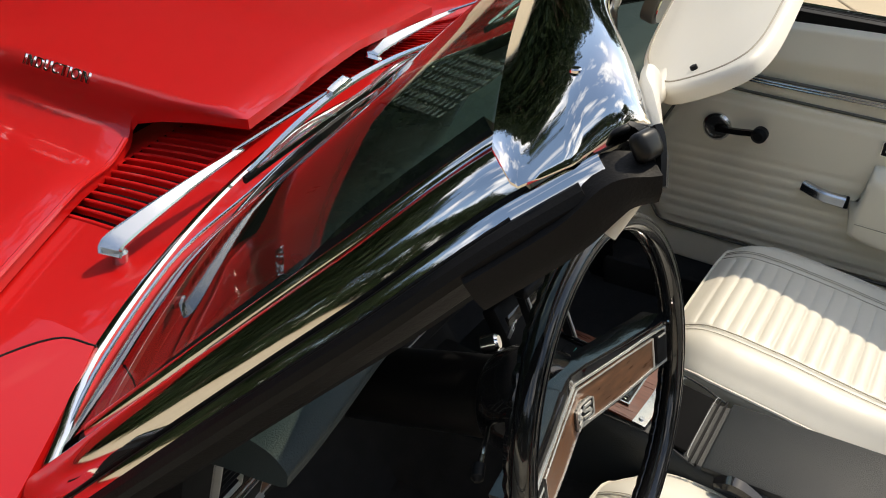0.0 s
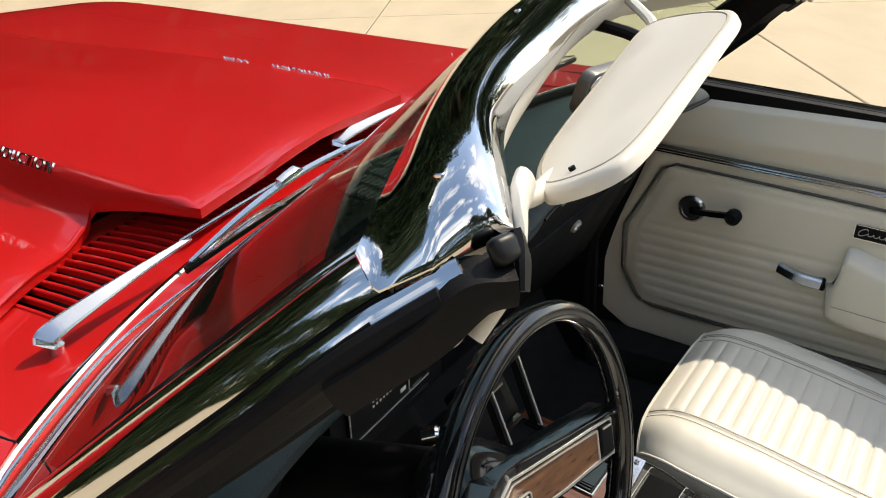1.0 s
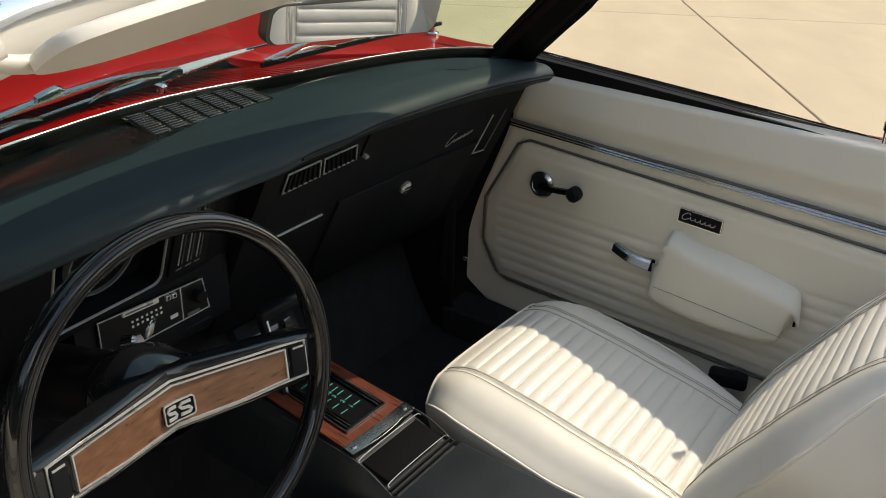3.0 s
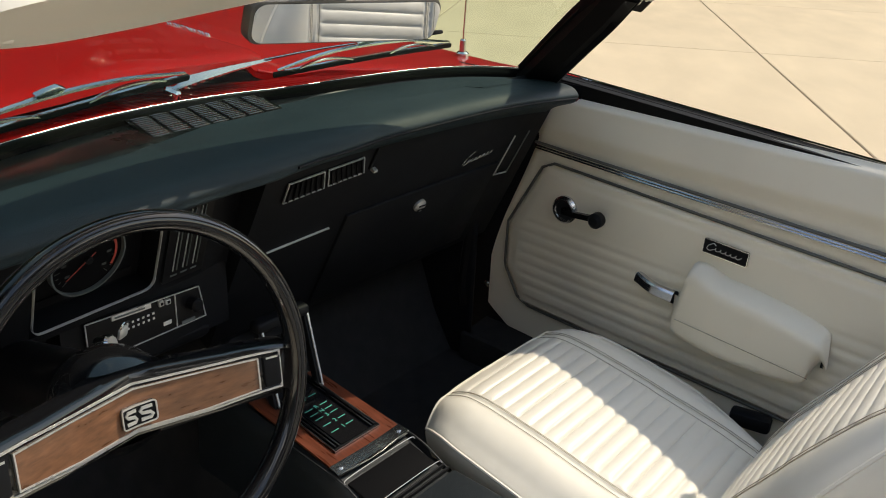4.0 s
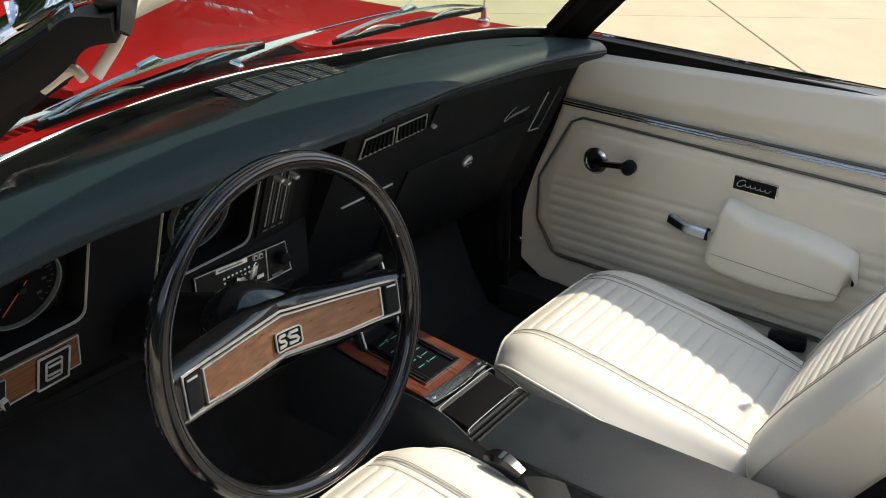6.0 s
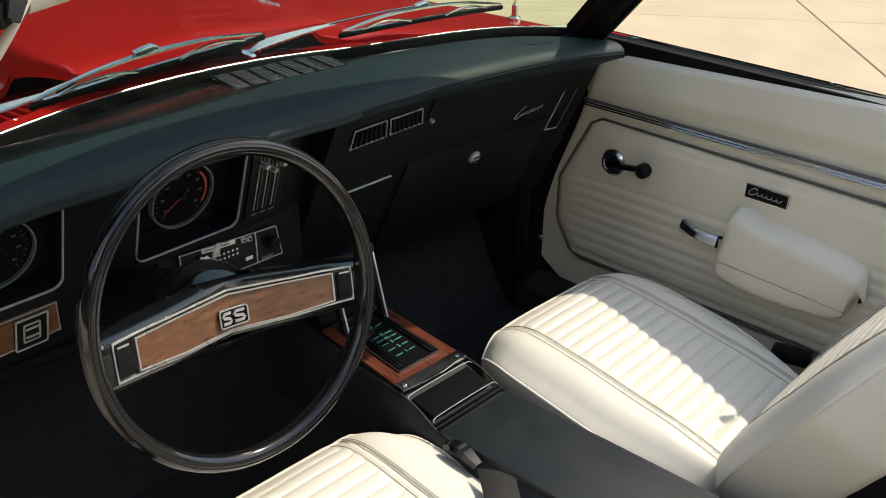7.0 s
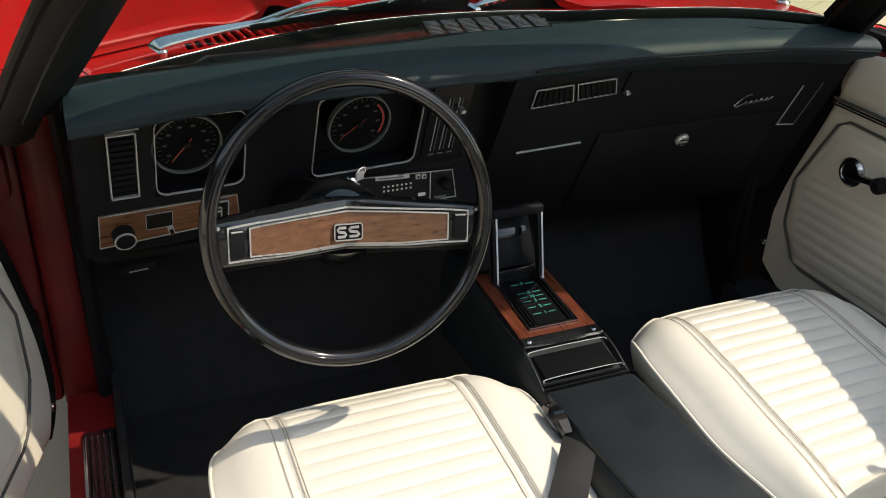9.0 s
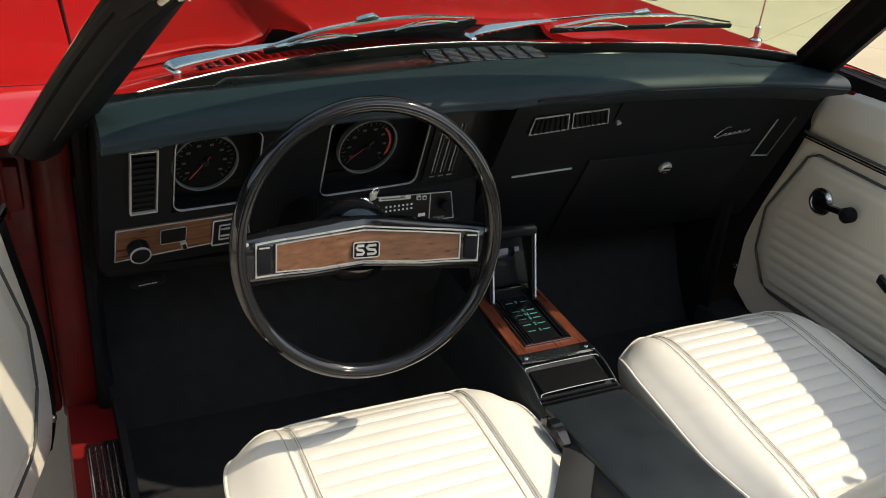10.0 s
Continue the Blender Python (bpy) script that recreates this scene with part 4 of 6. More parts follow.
def build_cluster():
    bm = bmesh.new()
    DF.plate(bm, [(-0.695, -0.240), (-0.010, -0.240), (-0.010, 0.02), (-0.695, 0.02)], 0.012, -0.05)
    part("instrument_panel", bm, BLACK, PAD, "black instrument panel")
    for u0, u1, w0, w1 in ((-0.695, -0.590, -0.240, 0.02), (-0.453, -0.345, -0.240, 0.02), (-0.152, -0.010, -0.165, 0.02), (-0.590, -0.453, -0.240, -0.139), (-0.345, -0.152, -0.165, -0.152),
                           (-0.590, -0.453, 0.002, 0.02), (-0.345, -0.152, 0.005, 0.02)):
        bm = bmesh.new()
        DF.plate(bm, rect(u0, w0, u1, w1), 0.05, -0.05)
        part("face_plate", bm, BLACK, PAD)
    for u0, w0, u1, w1 in ((-0.588, -0.137, -0.455, 0.0), (-0.343, -0.150, -0.154, 0.003)):
        bm = bmesh.new()
        DF.border(bm, rect(u0, w0, u1, w1, 0.016), 0.0010, 0.004, -0.001)
        part("pod_rim", bm, SATIN, PAD, "bright rim of an instrument pod")
        bm = bmesh.new()
        DF.plate(bm, rect(u0 + 0.012, w0 + 0.006, u1 - 0.012, w0 + 0.020, 0.004), 0.002, -0.036)
        part("warning_strip", bm, PANEL, PAD)
    gauge(-0.541, -0.052, 0.050, 232, False, PAD)
    gauge(-0.266, -0.058, 0.053, 218, True, PAD)
    # side vent
    bm = bmesh.new()
    DF.border(bm, rect(-0.6525, -0.126, -0.613, -0.0125), 0.0016, 0.009, 0.0)
    v = part("air_vent", bm, SATIN, PAD, "tall side air vent with a bright frame")
    bm = bmesh.new()
    DF.plate(bm, rect(-0.6525, -0.126, -0.613, -0.0125), 0.002, 0.0005)
    part("back", bm, BLACK, v)
    for k in range(10):
        bm = bmesh.new()
        DF.box(bm, -0.633, -0.118 + 0.0105 * k, 0.004, (0.032, 0.0025, 0.006), 0.0006)
        part("slat", bm, BLACK, v)
    bm = bmesh.new()
    DF.box(bm, -0.633, -0.008, 0.004, (0.050, 0.0018, 0.005), 0.0008)
    part("cap", bm, SATIN, v)
    # switch panel
    ol = [(-0.6755, -0.220), (-0.460, -0.2105), (-0.4665, -0.157), (-0.673, -0.157)]
    bm = bmesh.new()
    DF.plate(bm, ol, 0.003, 0.0)
    sw = part("switch_panel", bm, WOOD, PAD, "wood-grain switch panel with bright border")
    bm = bmesh.new()
    DF.border(bm, ol, 0.0012, 0.0045, 0.0)
    part("border", bm, SATIN, sw)
    bm = bmesh.new()
    disc(bm, DF.at(-0.641, -0.196, 0.003), DF.n, 0.0165, 0.022, 28, 0.004)
    part("headlamp_knob", bm, BLACK, sw, "black headlamp knob")
    bm = bmesh.new()
    ring(bm, DF.at(-0.641, -0.196, 0.021), DF.n, 0.0150, 0.002, 0.003, 32)
    part("knob_ring", bm, SATIN, sw)
    bm = bmesh.new()
    DF.plate(bm, rect(-0.607, -0.196, -0.567, -0.166, 0.003), 0.004, 0.002)
    part("wiper_switch", bm, PANEL, sw)
    bm = bmesh.new()
    DF.border(bm, rect(-0.607, -0.196, -0.567, -0.166, 0.003), 0.0008, 0.0045, 0.002)
    part("switch_rim", bm, SATIN, sw)
    bm = bmesh.new()
    DF.box(bm, -0.571, -0.2015, 0.008, (0.009, 0.014, 0.010), 0.001, 14)
    part("switch_lever", bm, SATIN, sw)
    bm = bmesh.new()
    DF.box(bm, -0.571, -0.2015, 0.0134, (0.006, 0.010, 0.001), 0, 14)
    part("lever_face", bm, BLACK, sw)
    bm = bmesh.new()
    DF.plate(bm, rect(-0.5256, -0.2165, -0.480, -0.163, 0.004), 0.004, 0.002)
    part("lamp_switch", bm, PANEL, sw)
    for inset in (0.0, 0.011):
        bm = bmesh.new()
        DF.border(bm, rect(-0.5256 + inset, -0.2165 + inset, -0.480 - inset, -0.163 - inset, 0.003), 0.0018, 0.003, 0.005)
        part("switch_rim", bm, SATIN, sw)
    for dw in (0.008, -0.006):
        bm = bmesh.new()
        DF.box(bm, -0.5028, -0.190 + dw, 0.008, (0.018, 0.0022, 0.003), 0.0006)
        part("switch_bar", bm, SATIN, sw)
    # heater control
    bm = bmesh.new()
    DF.plate(bm, rect(-0.142, -0.150, -0.066, 0.004, 0.004), 0.004, 0.0)
    hc = part("heater_control", bm, PANEL, PAD, "black heater control with sliding levers")
    for k in range(3):
        u = -0.123 + 0.0185 * k
        for s in (-0.0035, 0.0035):
            bm = bmesh.new()
            DF.box(bm, u + s, -0.078, 0.005, (0.0013, 0.104, 0.002), 0.0004)
            part("slot_edge", bm, SATIN if s < 0 else GREYP, hc)
        bm = bmesh.new()
        DF.box(bm, u, (-0.040, -0.052, -0.046)[k], 0.012, (0.009, 0.007, 0.016), 0.001)
        part("lever", bm, SILVER, hc)
        bm = bmesh.new()
        DF.box(bm, u, -0.139, 0.0045, (0.011, 0.003, 0.0008), 0)
        part("marking", bm, GREYP, hc)
    # radio
    ol = [(-0.268, -0.045), (-0.0695, -0.045), (-0.079, 0.0095), (-0.268, 0.018)]
    bm = bmesh.new()
    RF.plate(bm, [(-0.30, -0.075), (-0.02, -0.075), (-0.02, 0.030), (-0.30, 0.040)], 0.05, -0.054)
    part("radio_surround", bm, BLACK, PAD)
    bm = bmesh.new()
    RF.plate(bm, ol, 0.006, -0.004)
    rd = part("radio", bm, PANEL, PAD, "black car radio with a tape slot and dial")
    bm = bmesh.new()
    RF.border(bm, ol, 0.0012, 0.003, 0.001)
    part("border", bm, SATIN, rd)
    bm = bmesh.new()
    RF.plate(bm, [(-0.228, 0.0085), (-0.165, 0.0055), (-0.165, 0.0130), (-0.228, 0.0165)], 0.003, 0.002)
    part("tape_slot", bm, SILVER, rd)
    bm = bmesh.new()
    RF.plate(bm, [(-0.224, 0.0110), (-0.176, 0.0086), (-0.176, 0.0106), (-0.224, 0.0130)], 0.001, 0.005)
    part("marking", bm, GREYP, rd)
    for k in range(2):
        bm = bmesh.new()
        RF.box(bm, -0.148 + 0.0115 * k, 0.0055 - 0.001 * k, 0.004, (0.0085, 0.0085, 0.005), 0.001)
        part("button", bm, SILVER, rd)
        bm = bmesh.new()
        RF.box(bm, -0.148 + 0.0115 * k, 0.0055 - 0.001 * k, 0.0068, (0.004, 0.004, 0.0006), 0)
        part("button_mark", bm, BLACK, rd)
    for row in range(2):
        for k in range(7):
            bm = bmesh.new()
            RF.box(bm, -0.212 + 0.0085 * k, -0.006 - 0.008 * row, 0.0025, (0.0035, 0.0032, 0.0008), 0)
            part("dial_mark", bm, WHITEP, rd)
    bm = bmesh.new()
    RF.plate(bm, rect(-0.1235, -0.044, -0.1223, 0.0115), 0.002, 0.002)
    part("divider", bm, SATIN, rd)
    bm = bmesh.new()
    disc(bm, RF.at(-0.094, -0.014, 0.002), RF.n, 0.0105, 0.018, 20, 0.003)
    part("knob", bm, BLACK, rd)
    for u0, u1, w in ((-0.114, -0.090, -0.041), (-0.146, -0.132, -0.030)):
        bm = bmesh.new()
        RF.plate(bm, rect(u0, w - 0.003, u1, w + 0.003), 0.001, 0.0025)
        part("word_plate", bm, GREYP if w < -0.035 else WHITEP, rd)
    # brake release
    bm = bmesh.new()
    bf = Face((-0.640, 0.322, 0.607), (1, 0.06, 0.05), (0, -0.4, 0.9))
    bf.box(bm, 0.012, 0.006, 0, (0.055, 0.020, 0.012), 0.005)
    br = part("brake_release", bm, BLACK, PAD, "black brake release handle")
    lettering("lettering", "BRAKE RELEASE", 0.0043, bf, 0.012, 0.006, 0.0064, WHITEP, br, depth=0.0003)
    # lower dash edge and column shroud
    bm = bmesh.new()
    rbox(bm, (-0.375, 0.345, 0.640), (0.64, 0.05, 0.03), 0.015, Matrix.Rotation(0.4, 3, "X"))
    part("lower_trim", bm, BLACK, PAD)


build_cluster()


# ---- steering wheel and column ----
def build_steering():
    ca, sa = math.cos(radians(10)), math.sin(radians(10))
    sp = radians(-3.65)
    n = V(0.02, -ca, sa)
    F = Face((-0.3706, -0.0352, 0.8092), (math.cos(sp), 0.0, math.sin(sp)), (0.0, sa, ca))
    bm = bmesh.new()
    R = 0.1830
    pts = [F.at(R * math.cos(k / 96 * 6.28319), R * math.sin(k / 96 * 6.28319), 0) for k in range(96)]
    prof = [(0.0108 * math.cos(a) * (1.0 + (0.05 if abs(math.sin(a)) > 0.5 else 0)), 0.0118 * math.sin(a)) for a in [k / 14 * 6.28319 for k in range(14)]]
    sweep(bm, pts, prof, F.n, closed=True)
    rim = tagged(part("steering_wheel", bm, GLOSS), "black two-spoke steering wheel with wood-grain insert", "steering wheel")
    bm = bmesh.new()
    for rr in (R - 0.0035, R + 0.0035):
        ring(bm, F.at(0, 0, 0.0108), F.n, rr, 0.0009, 0.0012, 96)
    part("rim_groove", bm, GLOSS, rim)
    bm = bmesh.new()
    pts = [F.at((R + 0.0005 * math.sin(k / 256 * 6.28319 * 64)) * math.cos(k / 256 * 6.28319), (R + 0.0005 * math.sin(k / 256 * 6.28319 * 64)) * math.sin(k / 256 * 6.28319), -0.0105 - 0.0007 * math.sin(k / 256 * 6.28319 * 64)) for k in range(256)]
    sweep(bm, pts, circle(0.0072, 8), F.n, closed=True)
    part("grip_relief", bm, GLOSS, rim, "finger-notched back of the rim")

    def padded(name, bm, material, parent, label=""):
        """The spokes dip towards the hub."""
        for k in range(-5, 6):
            bmesh.ops.bisect_plane(bm, geom=bm.verts[:] + bm.edges[:] + bm.faces[:], plane_co=F.at(0.03 * k, 0), plane_no=F.u)
        for v in bm.verts:
            u = abs((v.co - F.o).dot(F.u))
            v.co += F.n * (-0.044 + 0.030 * min(1.25, u / 0.13)) + F.w * (0.0065 - 0.009 * max(0.0, 1 - u / 0.133))
        return part(name, bm, material, parent, label)
    # spoke pad
    outer = [(-0.176, -0.052), (-0.09, -0.0515), (0.0, -0.044), (0.09, -0.0515), (0.176, -0.052), (0.178, 0.004), (0.10, 0.013), (0.03, 0.024), (0.0, 0.027), (-0.03, 0.024), (-0.10, 0.013), (-0.178, 0.004)]
    bm = bmesh.new()
    F.plate(bm, outer, 0.034, -0.030, 0.007)
    padded("spoke_pad", bm, GLOSS, rim, "black padded spokes")
    bm = bmesh.new()
    F.plate(bm, [(-0.172, -0.062), (0.0, -0.054), (0.172, -0.062), (0.174, -0.050), (0, -0.043), (-0.174, -0.050)], 0.016, -0.028, 0.004)
    padded("spoke_lower", bm, BLACK, rim)
    trim = [(-0.160, -0.045), (-0.08, -0.044), (0.0, -0.0375), (0.08, -0.044), (0.160, -0.045), (0.160, 0.0), (0.09, 0.0065), (0.0, 0.0165), (-0.09, 0.0065), (-0.160, 0.0)]
    bm = bmesh.new()
    F.border(bm, trim, 0.0022, 0.0022, 0.0035)
    padded("trim_line", bm, SILVER, rim, "thin chrome trim line")
    for s in (-1, 1):
        bm = bmesh.new()
        F.plate(bm, rect(min(s * 0.139, s * 0.158), -0.040, max(s * 0.139, s * 0.158), -0.004, 0.003), 0.004, 0.0035, 0.001)
        padded("horn_button", bm, BLACK, rim)
        bm = bmesh.new()
        F.box(bm, s * 0.1485, -0.006, 0.008, (0.014, 0.002, 0.001), 0)
        padded("horn_mark", bm, SILVER, rim)
    wood = [(-0.133, -0.0405), (-0.07, -0.040), (0.0, -0.034), (0.07, -0.040), (0.133, -0.0405), (0.133, -0.003), (0.075, 0.004), (0.0, 0.0115), (-0.075, 0.004), (-0.133, -0.003)]
    bm = bmesh.new()
    F.plate(bm, wood, 0.0035, 0.003)
    padded("wood_insert", bm, WOOD, rim, "wood-grain insert across the spokes")
    bm = bmesh.new()
    F.border(bm, wood, 0.0016, 0.0048, 0.003)
    padded("insert_border", bm, SILVER, rim)
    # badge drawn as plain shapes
    bm = bmesh.new()
    F.plate(bm, rect(-0.0195, -0.0285, 0.0195, -0.0055, 0.004), 0.004, 0.006, 0.001)
    padded("badge", bm, BLACK, rim, "small black and silver badge")
    bm = bmesh.new()
    F.border(bm, rect(-0.0195, -0.0285, 0.0195, -0.0055, 0.004), 0.0014, 0.0052, 0.006)
    padded("badge_rim", bm, SILVER, rim)
    for s in (-1, 1):
        bm = bmesh.new()
        c = [(0.006, 0.0045), (-0.004, 0.0045), (-0.006, 0.0025), (-0.004, 0.0005), (0.004, -0.0005), (0.006, -0.0025), (0.004, -0.0045), (-0.006, -0.0045)]
        sweep(bm, [F.at(s * 0.0083 + x, -0.017 + y * 1.35, 0.0102) for x, y in c], [(-0.0019, 0), (0.0019, 0), (0.0015, 0.0014), (-0.0015, 0.0014)], F.n)
        padded("badge_emblem", bm, SILVER, rim)
    for s in (-1, 1):
        bm = bmesh.new()
        disc(bm, F.at(s * 0.171, 0.0, 0.004), F.n, 0.0025, 0.002, 10)
        padded("screw", bm, CHROME, rim)
    # hub and column
    bm = bmesh.new()
    ax = V(0, 1, -0.30).normalized()
    c0 = F.at(0.004, -0.015, -0.046)
    ux, uy = V(1, 0, 0), V(0, 0.30, 1).normalized()
    rows = []
    for h, r, sq in ((0.0, 0.070, 0.52), (0.012, 0.064, 0.72), (0.028, 0.061, 0.90), (0.045, 0.061, 1.0), (0.065, 0.060, 1.0), (0.080, 0.056, 1.0), (0.088, 0.050, 1.0)):
        rows.append([bm.verts.new(c0 + ax * h + ux * r * math.cos(k / 40 * 6.28319) + uy * r * sq * math.sin(k / 40 * 6.28319)) for k in range(40)])
    for a, b in zip(rows, rows[1:]):
        for k in range(40):
            bm.faces.new((a[k], a[(k + 1) % 40], b[(k + 1) % 40], b[k]))
    bm.faces.new(rows[-1])
    part("hub", bm, GLOSS, rim, "black flared hub")
    bm = bmesh.new()
    disc(bm, c0 + ax * 0.085, ax, 0.046, 0.22, 36, 0.004)
    col = tagged(part("steering_column", bm, PANEL), "black steering column with chrome ignition lock and stalk", "steering column")
    lock = V(-0.322, 0.118, 0.806)
    bm = bmesh.new()
    disc(bm, lock + V(-0.012, 0.016, -0.012), (0.35, -0.85, 0.35), 0.0105, 0.020, 20, 0.003)
    part("ignition_lock", bm, CHROME, col, "chrome ignition lock")
    kf = Face(lock + V(0.002, -0.012, 0.012), (0.9, 0.3, 0.1), (-0.1, -0.35, 0.9))
    bm = bmesh.new()
    kf.plate(bm, rect(-0.007, -0.010, 0.007, 0.006, 0.003), 0.003, 0, 0.001)
    part("key", bm, SILVER, col, "ignition key with a pale grip")
    bm = bmesh.new()
    ring(bm, kf.at(0.002, 0.006, 0.001), kf.n, 0.007, 0.0012, 0.0014, 24)
    part("key_ring", bm, CHROME, col)
    bm = bmesh.new()
    tube(bm, [V(-0.410, 0.080, 0.772), V(-0.453, 0.060, 0.789), V(-0.508, 0.036, 0.802)], 0.0028, 8)
    part("stalk", bm, CHROME, col, "thin chrome indicator stalk")
    bm = bmesh.new()
    disc(bm, V(-0.506, 0.037, 0.8045), (-0.055, -0.024, -0.009), 0.0062, 0.018, 16, 0.004)
    part("stalk_knob", bm, BLACK, col, "black stalk knob")


build_steering()


# ---- console and shifter ----
def build_console():
    bm = bmesh.new()

    def sect(y):
        z = 0.488 + 0.030 * sstep(-0.06, 0.05, y) + 0.10 * max(0, y - 0.05) if y > -0.06 else 0.488
        w = lerp(0.088, 0.074, sstep(-0.3, 0.1, y))
        return w, z
    rows = []
    for k in range(40):
        y = lerp(-0.62, 0.34, k / 39)
        w, z = sect(y)
        rows.append([bm.verts.new(p) for p in ((-w - 0.022, y, 0.24), (-w - 0.008, y, z - 0.028), (-w, y, z - 0.006), (-w + 0.008, y, z), (w - 0.008, y, z), (w, y, z - 0.006), (w + 0.008, y, z - 0.028), (w + 0.022, y, 0.24))])
    for a, b in zip(rows, rows[1:]):
        for j in range(7):
            bm.faces.new((a[j], a[j + 1], b[j + 1], b[j]))
    bm.faces.new(rows[0]), bm.faces.new(rows[-1])
    con = tagged(part("console", bm, CONSOLE), "black centre console with reddish wood-grain shift plate", "console")
    bm = bmesh.new()
    rbox(bm, (0.0, -0.335, 0.490), (0.158, 0.53, 0.012), 0.005)
    part("lid", bm, CONSOLE, con, "grained black console lid")
    for y in (-0.062, -0.052):
        bm = bmesh.new()
        rbox(bm, (0.0, y, 0.493), (0.156, 0.003, 0.006), 0.001)
        part("lid_edge", bm, BLACK, con)
    bm = bmesh.new()
    rbox(bm, (0.0, -0.018, 0.503), (0.132, 0.052, 0.006), 0.002, Matrix.Rotation(0.18, 3, "X"))
    part("tray", bm, DIAL, con, "black coin tray")
    for y, z in ((0.008, 0.5175), (-0.047, 0.5015)):
        bm = bmesh.new()
        tube(bm, curve([V(-0.074, y - 0.004, z - 0.003), V(-0.066, y, z), V(0.0, y + 0.001, z + 0.0005), V(0.066, y, z), V(0.074, y - 0.004, z - 0.003)], 16), 0.0007, 6)
        part("tray_edge", bm, SATIN, con, "thin pale edge line")
    for s in (-1, 1):
        bm = bmesh.new()
        tube(bm, curve([V(s * 0.078, -0.060, 0.4895), V(s * 0.077, 0.0, 0.515), V(s * 0.0765, 0.09, 0.5225), V(s * 0.076, 0.16, 0.529)], 16), 0.0016, 6)
        part("side_edge", bm, CONSOLE, con)
    S = Face((0, 0.030, 0.5185), (1, 0, 0), (0, 1, 0.125))
    bm = bmesh.new()
    S.plate(bm, [(-0.0715, 0.0), (0.0715, 0.0), (0.068, 0.195), (-0.068, 0.195)], 0.004, 0.002)
    pl = part("shift_plate", bm, WOODR, con, "reddish wood-grain shift plate")
    bm = bmesh.new()
    sweep(bm, curve([S.at(-0.073, -0.002, 0.002), S.at(0, -0.006, 0.005), S.at(0.073, -0.002, 0.002)], 14), [(-0.011, 0), (0.011, 0), (0.010, 0.005), (-0.010, 0.005)], S.n)
    part("plate_trim", bm, STEEL, con, "bright metal strip at the plate's rear edge")
    for s in (-1, 1):
        bm = bmesh.new()
        disc(bm, S.at(s * 0.061, -0.002, 0.007), S.n, 0.004, 0.003, 14)
        part("screw", bm, STEEL, con)
    bm = bmesh.new()
    S.plate(bm, [(-0.047, 0.024), (0.047, 0.024), (0.045, 0.190), (-0.045, 0.190)], 0.002, 0.0055)
    part("shift_gate", bm, BLACK, con, "black shift gate")
    bm = bmesh.new()
    S.border(bm, [(-0.047, 0.024), (0.047, 0.024), (0.045, 0.190), (-0.045, 0.190)], 0.0022, 0.004, 0.006)
    part("gate_border", bm, STEEL, con)
    for s in (-1, 1):
        for k in range(2):
            bm = bmesh.new()
            S.box(bm, s * (0.034 + 0.006 * k), 0.105, 0.009, (0.003, 0.150, 0.006), 0.001)
            part("gate_rail", bm, GLOSS, con)
    bm = bmesh.new()
    S.plate(bm, [(-0.028, 0.03), (0.028, 0.03), (0.028, 0.16), (-0.028, 0.16)], 0.0015, 0.0078)
    part("gate_window", bm, GLOSS, con)
    for k, ch in enumerate("123NRP"):
        w = (0.058, 0.076, 0.093, 0.105, 0.117, 0.143)[k]
        lettering("lettering", ch, 0.011, S, 0.002 - 0.0005 * k, w, 0.0098, GREENP, con, depth=0.0002)
        for s in (-1, 1):
            bm = bmesh.new()
            S.box(bm, s * 0.015, w, 0.0097, (0.015, 0.0013, 0.0004), 0)
            part("gate_line", bm, GREENP, con)
    # horseshoe shifter
    posts = ((V(-0.046, 0.185, 0.535), V(-0.028, 0.246, 0.648)), (V(0.046, 0.188, 0.532), V(0.064, 0.246, 0.648)))
    made = None
    for lo, hi in posts:
        bm = bmesh.new()
        sweep(bm, [lo, lo.lerp(hi, 0.5), hi], [(-0.007, -0.004), (0.007, -0.004), (0.007, 0.004), (-0.007, 0.004)], (1, 0, 0))
        if not made:
            made = tagged(part("shift_lever", bm, BLACK), "black horseshoe shift lever with chrome-edged posts", "shift lever")
        else:
            part("post", bm, BLACK, made)
        bm = bmesh.new()
        off = V(0, -0.008, 0.004)
        sweep(bm, [lo + off, hi + off], [(-0.0012, 0.001), (0.0012, 0.001), (0.0012, 0.004), (-0.0012, 0.004)], (1, 0, 0))
        part("chrome_edge", bm, SATIN, made, "bright edge strip")
    bm = bmesh.new()
    rbox(bm, (0.018, 0.247, 0.655), (0.106, 0.026, 0.020), 0.007, seg=3)
    part("grip", bm, BLACK, made, "black shifter grip")
    # front panel behind the shifter, with a dark lens
    bm = bmesh.new()
    rbox(bm, (0.0, 0.265, 0.585), (0.125, 0.03, 0.10), 0.008, Matrix.Rotation(-0.5, 3, "X"))
    part("console_front", bm, BLACK, con)
    for z, m_, h in ((0.560, WOODR, 0.012), (0.585, STEEL, 0.003), (0.605, GLOSS, 0.018)):
        bm = bmesh.new()
        rbox(bm, (0.0, 0.238 + (z - 0.56) * 0.5, z), (0.10, 0.004, h), 0.001, Matrix.Rotation(-0.5, 3, "X"))
        part("front_band", bm, m_, con)


build_console()


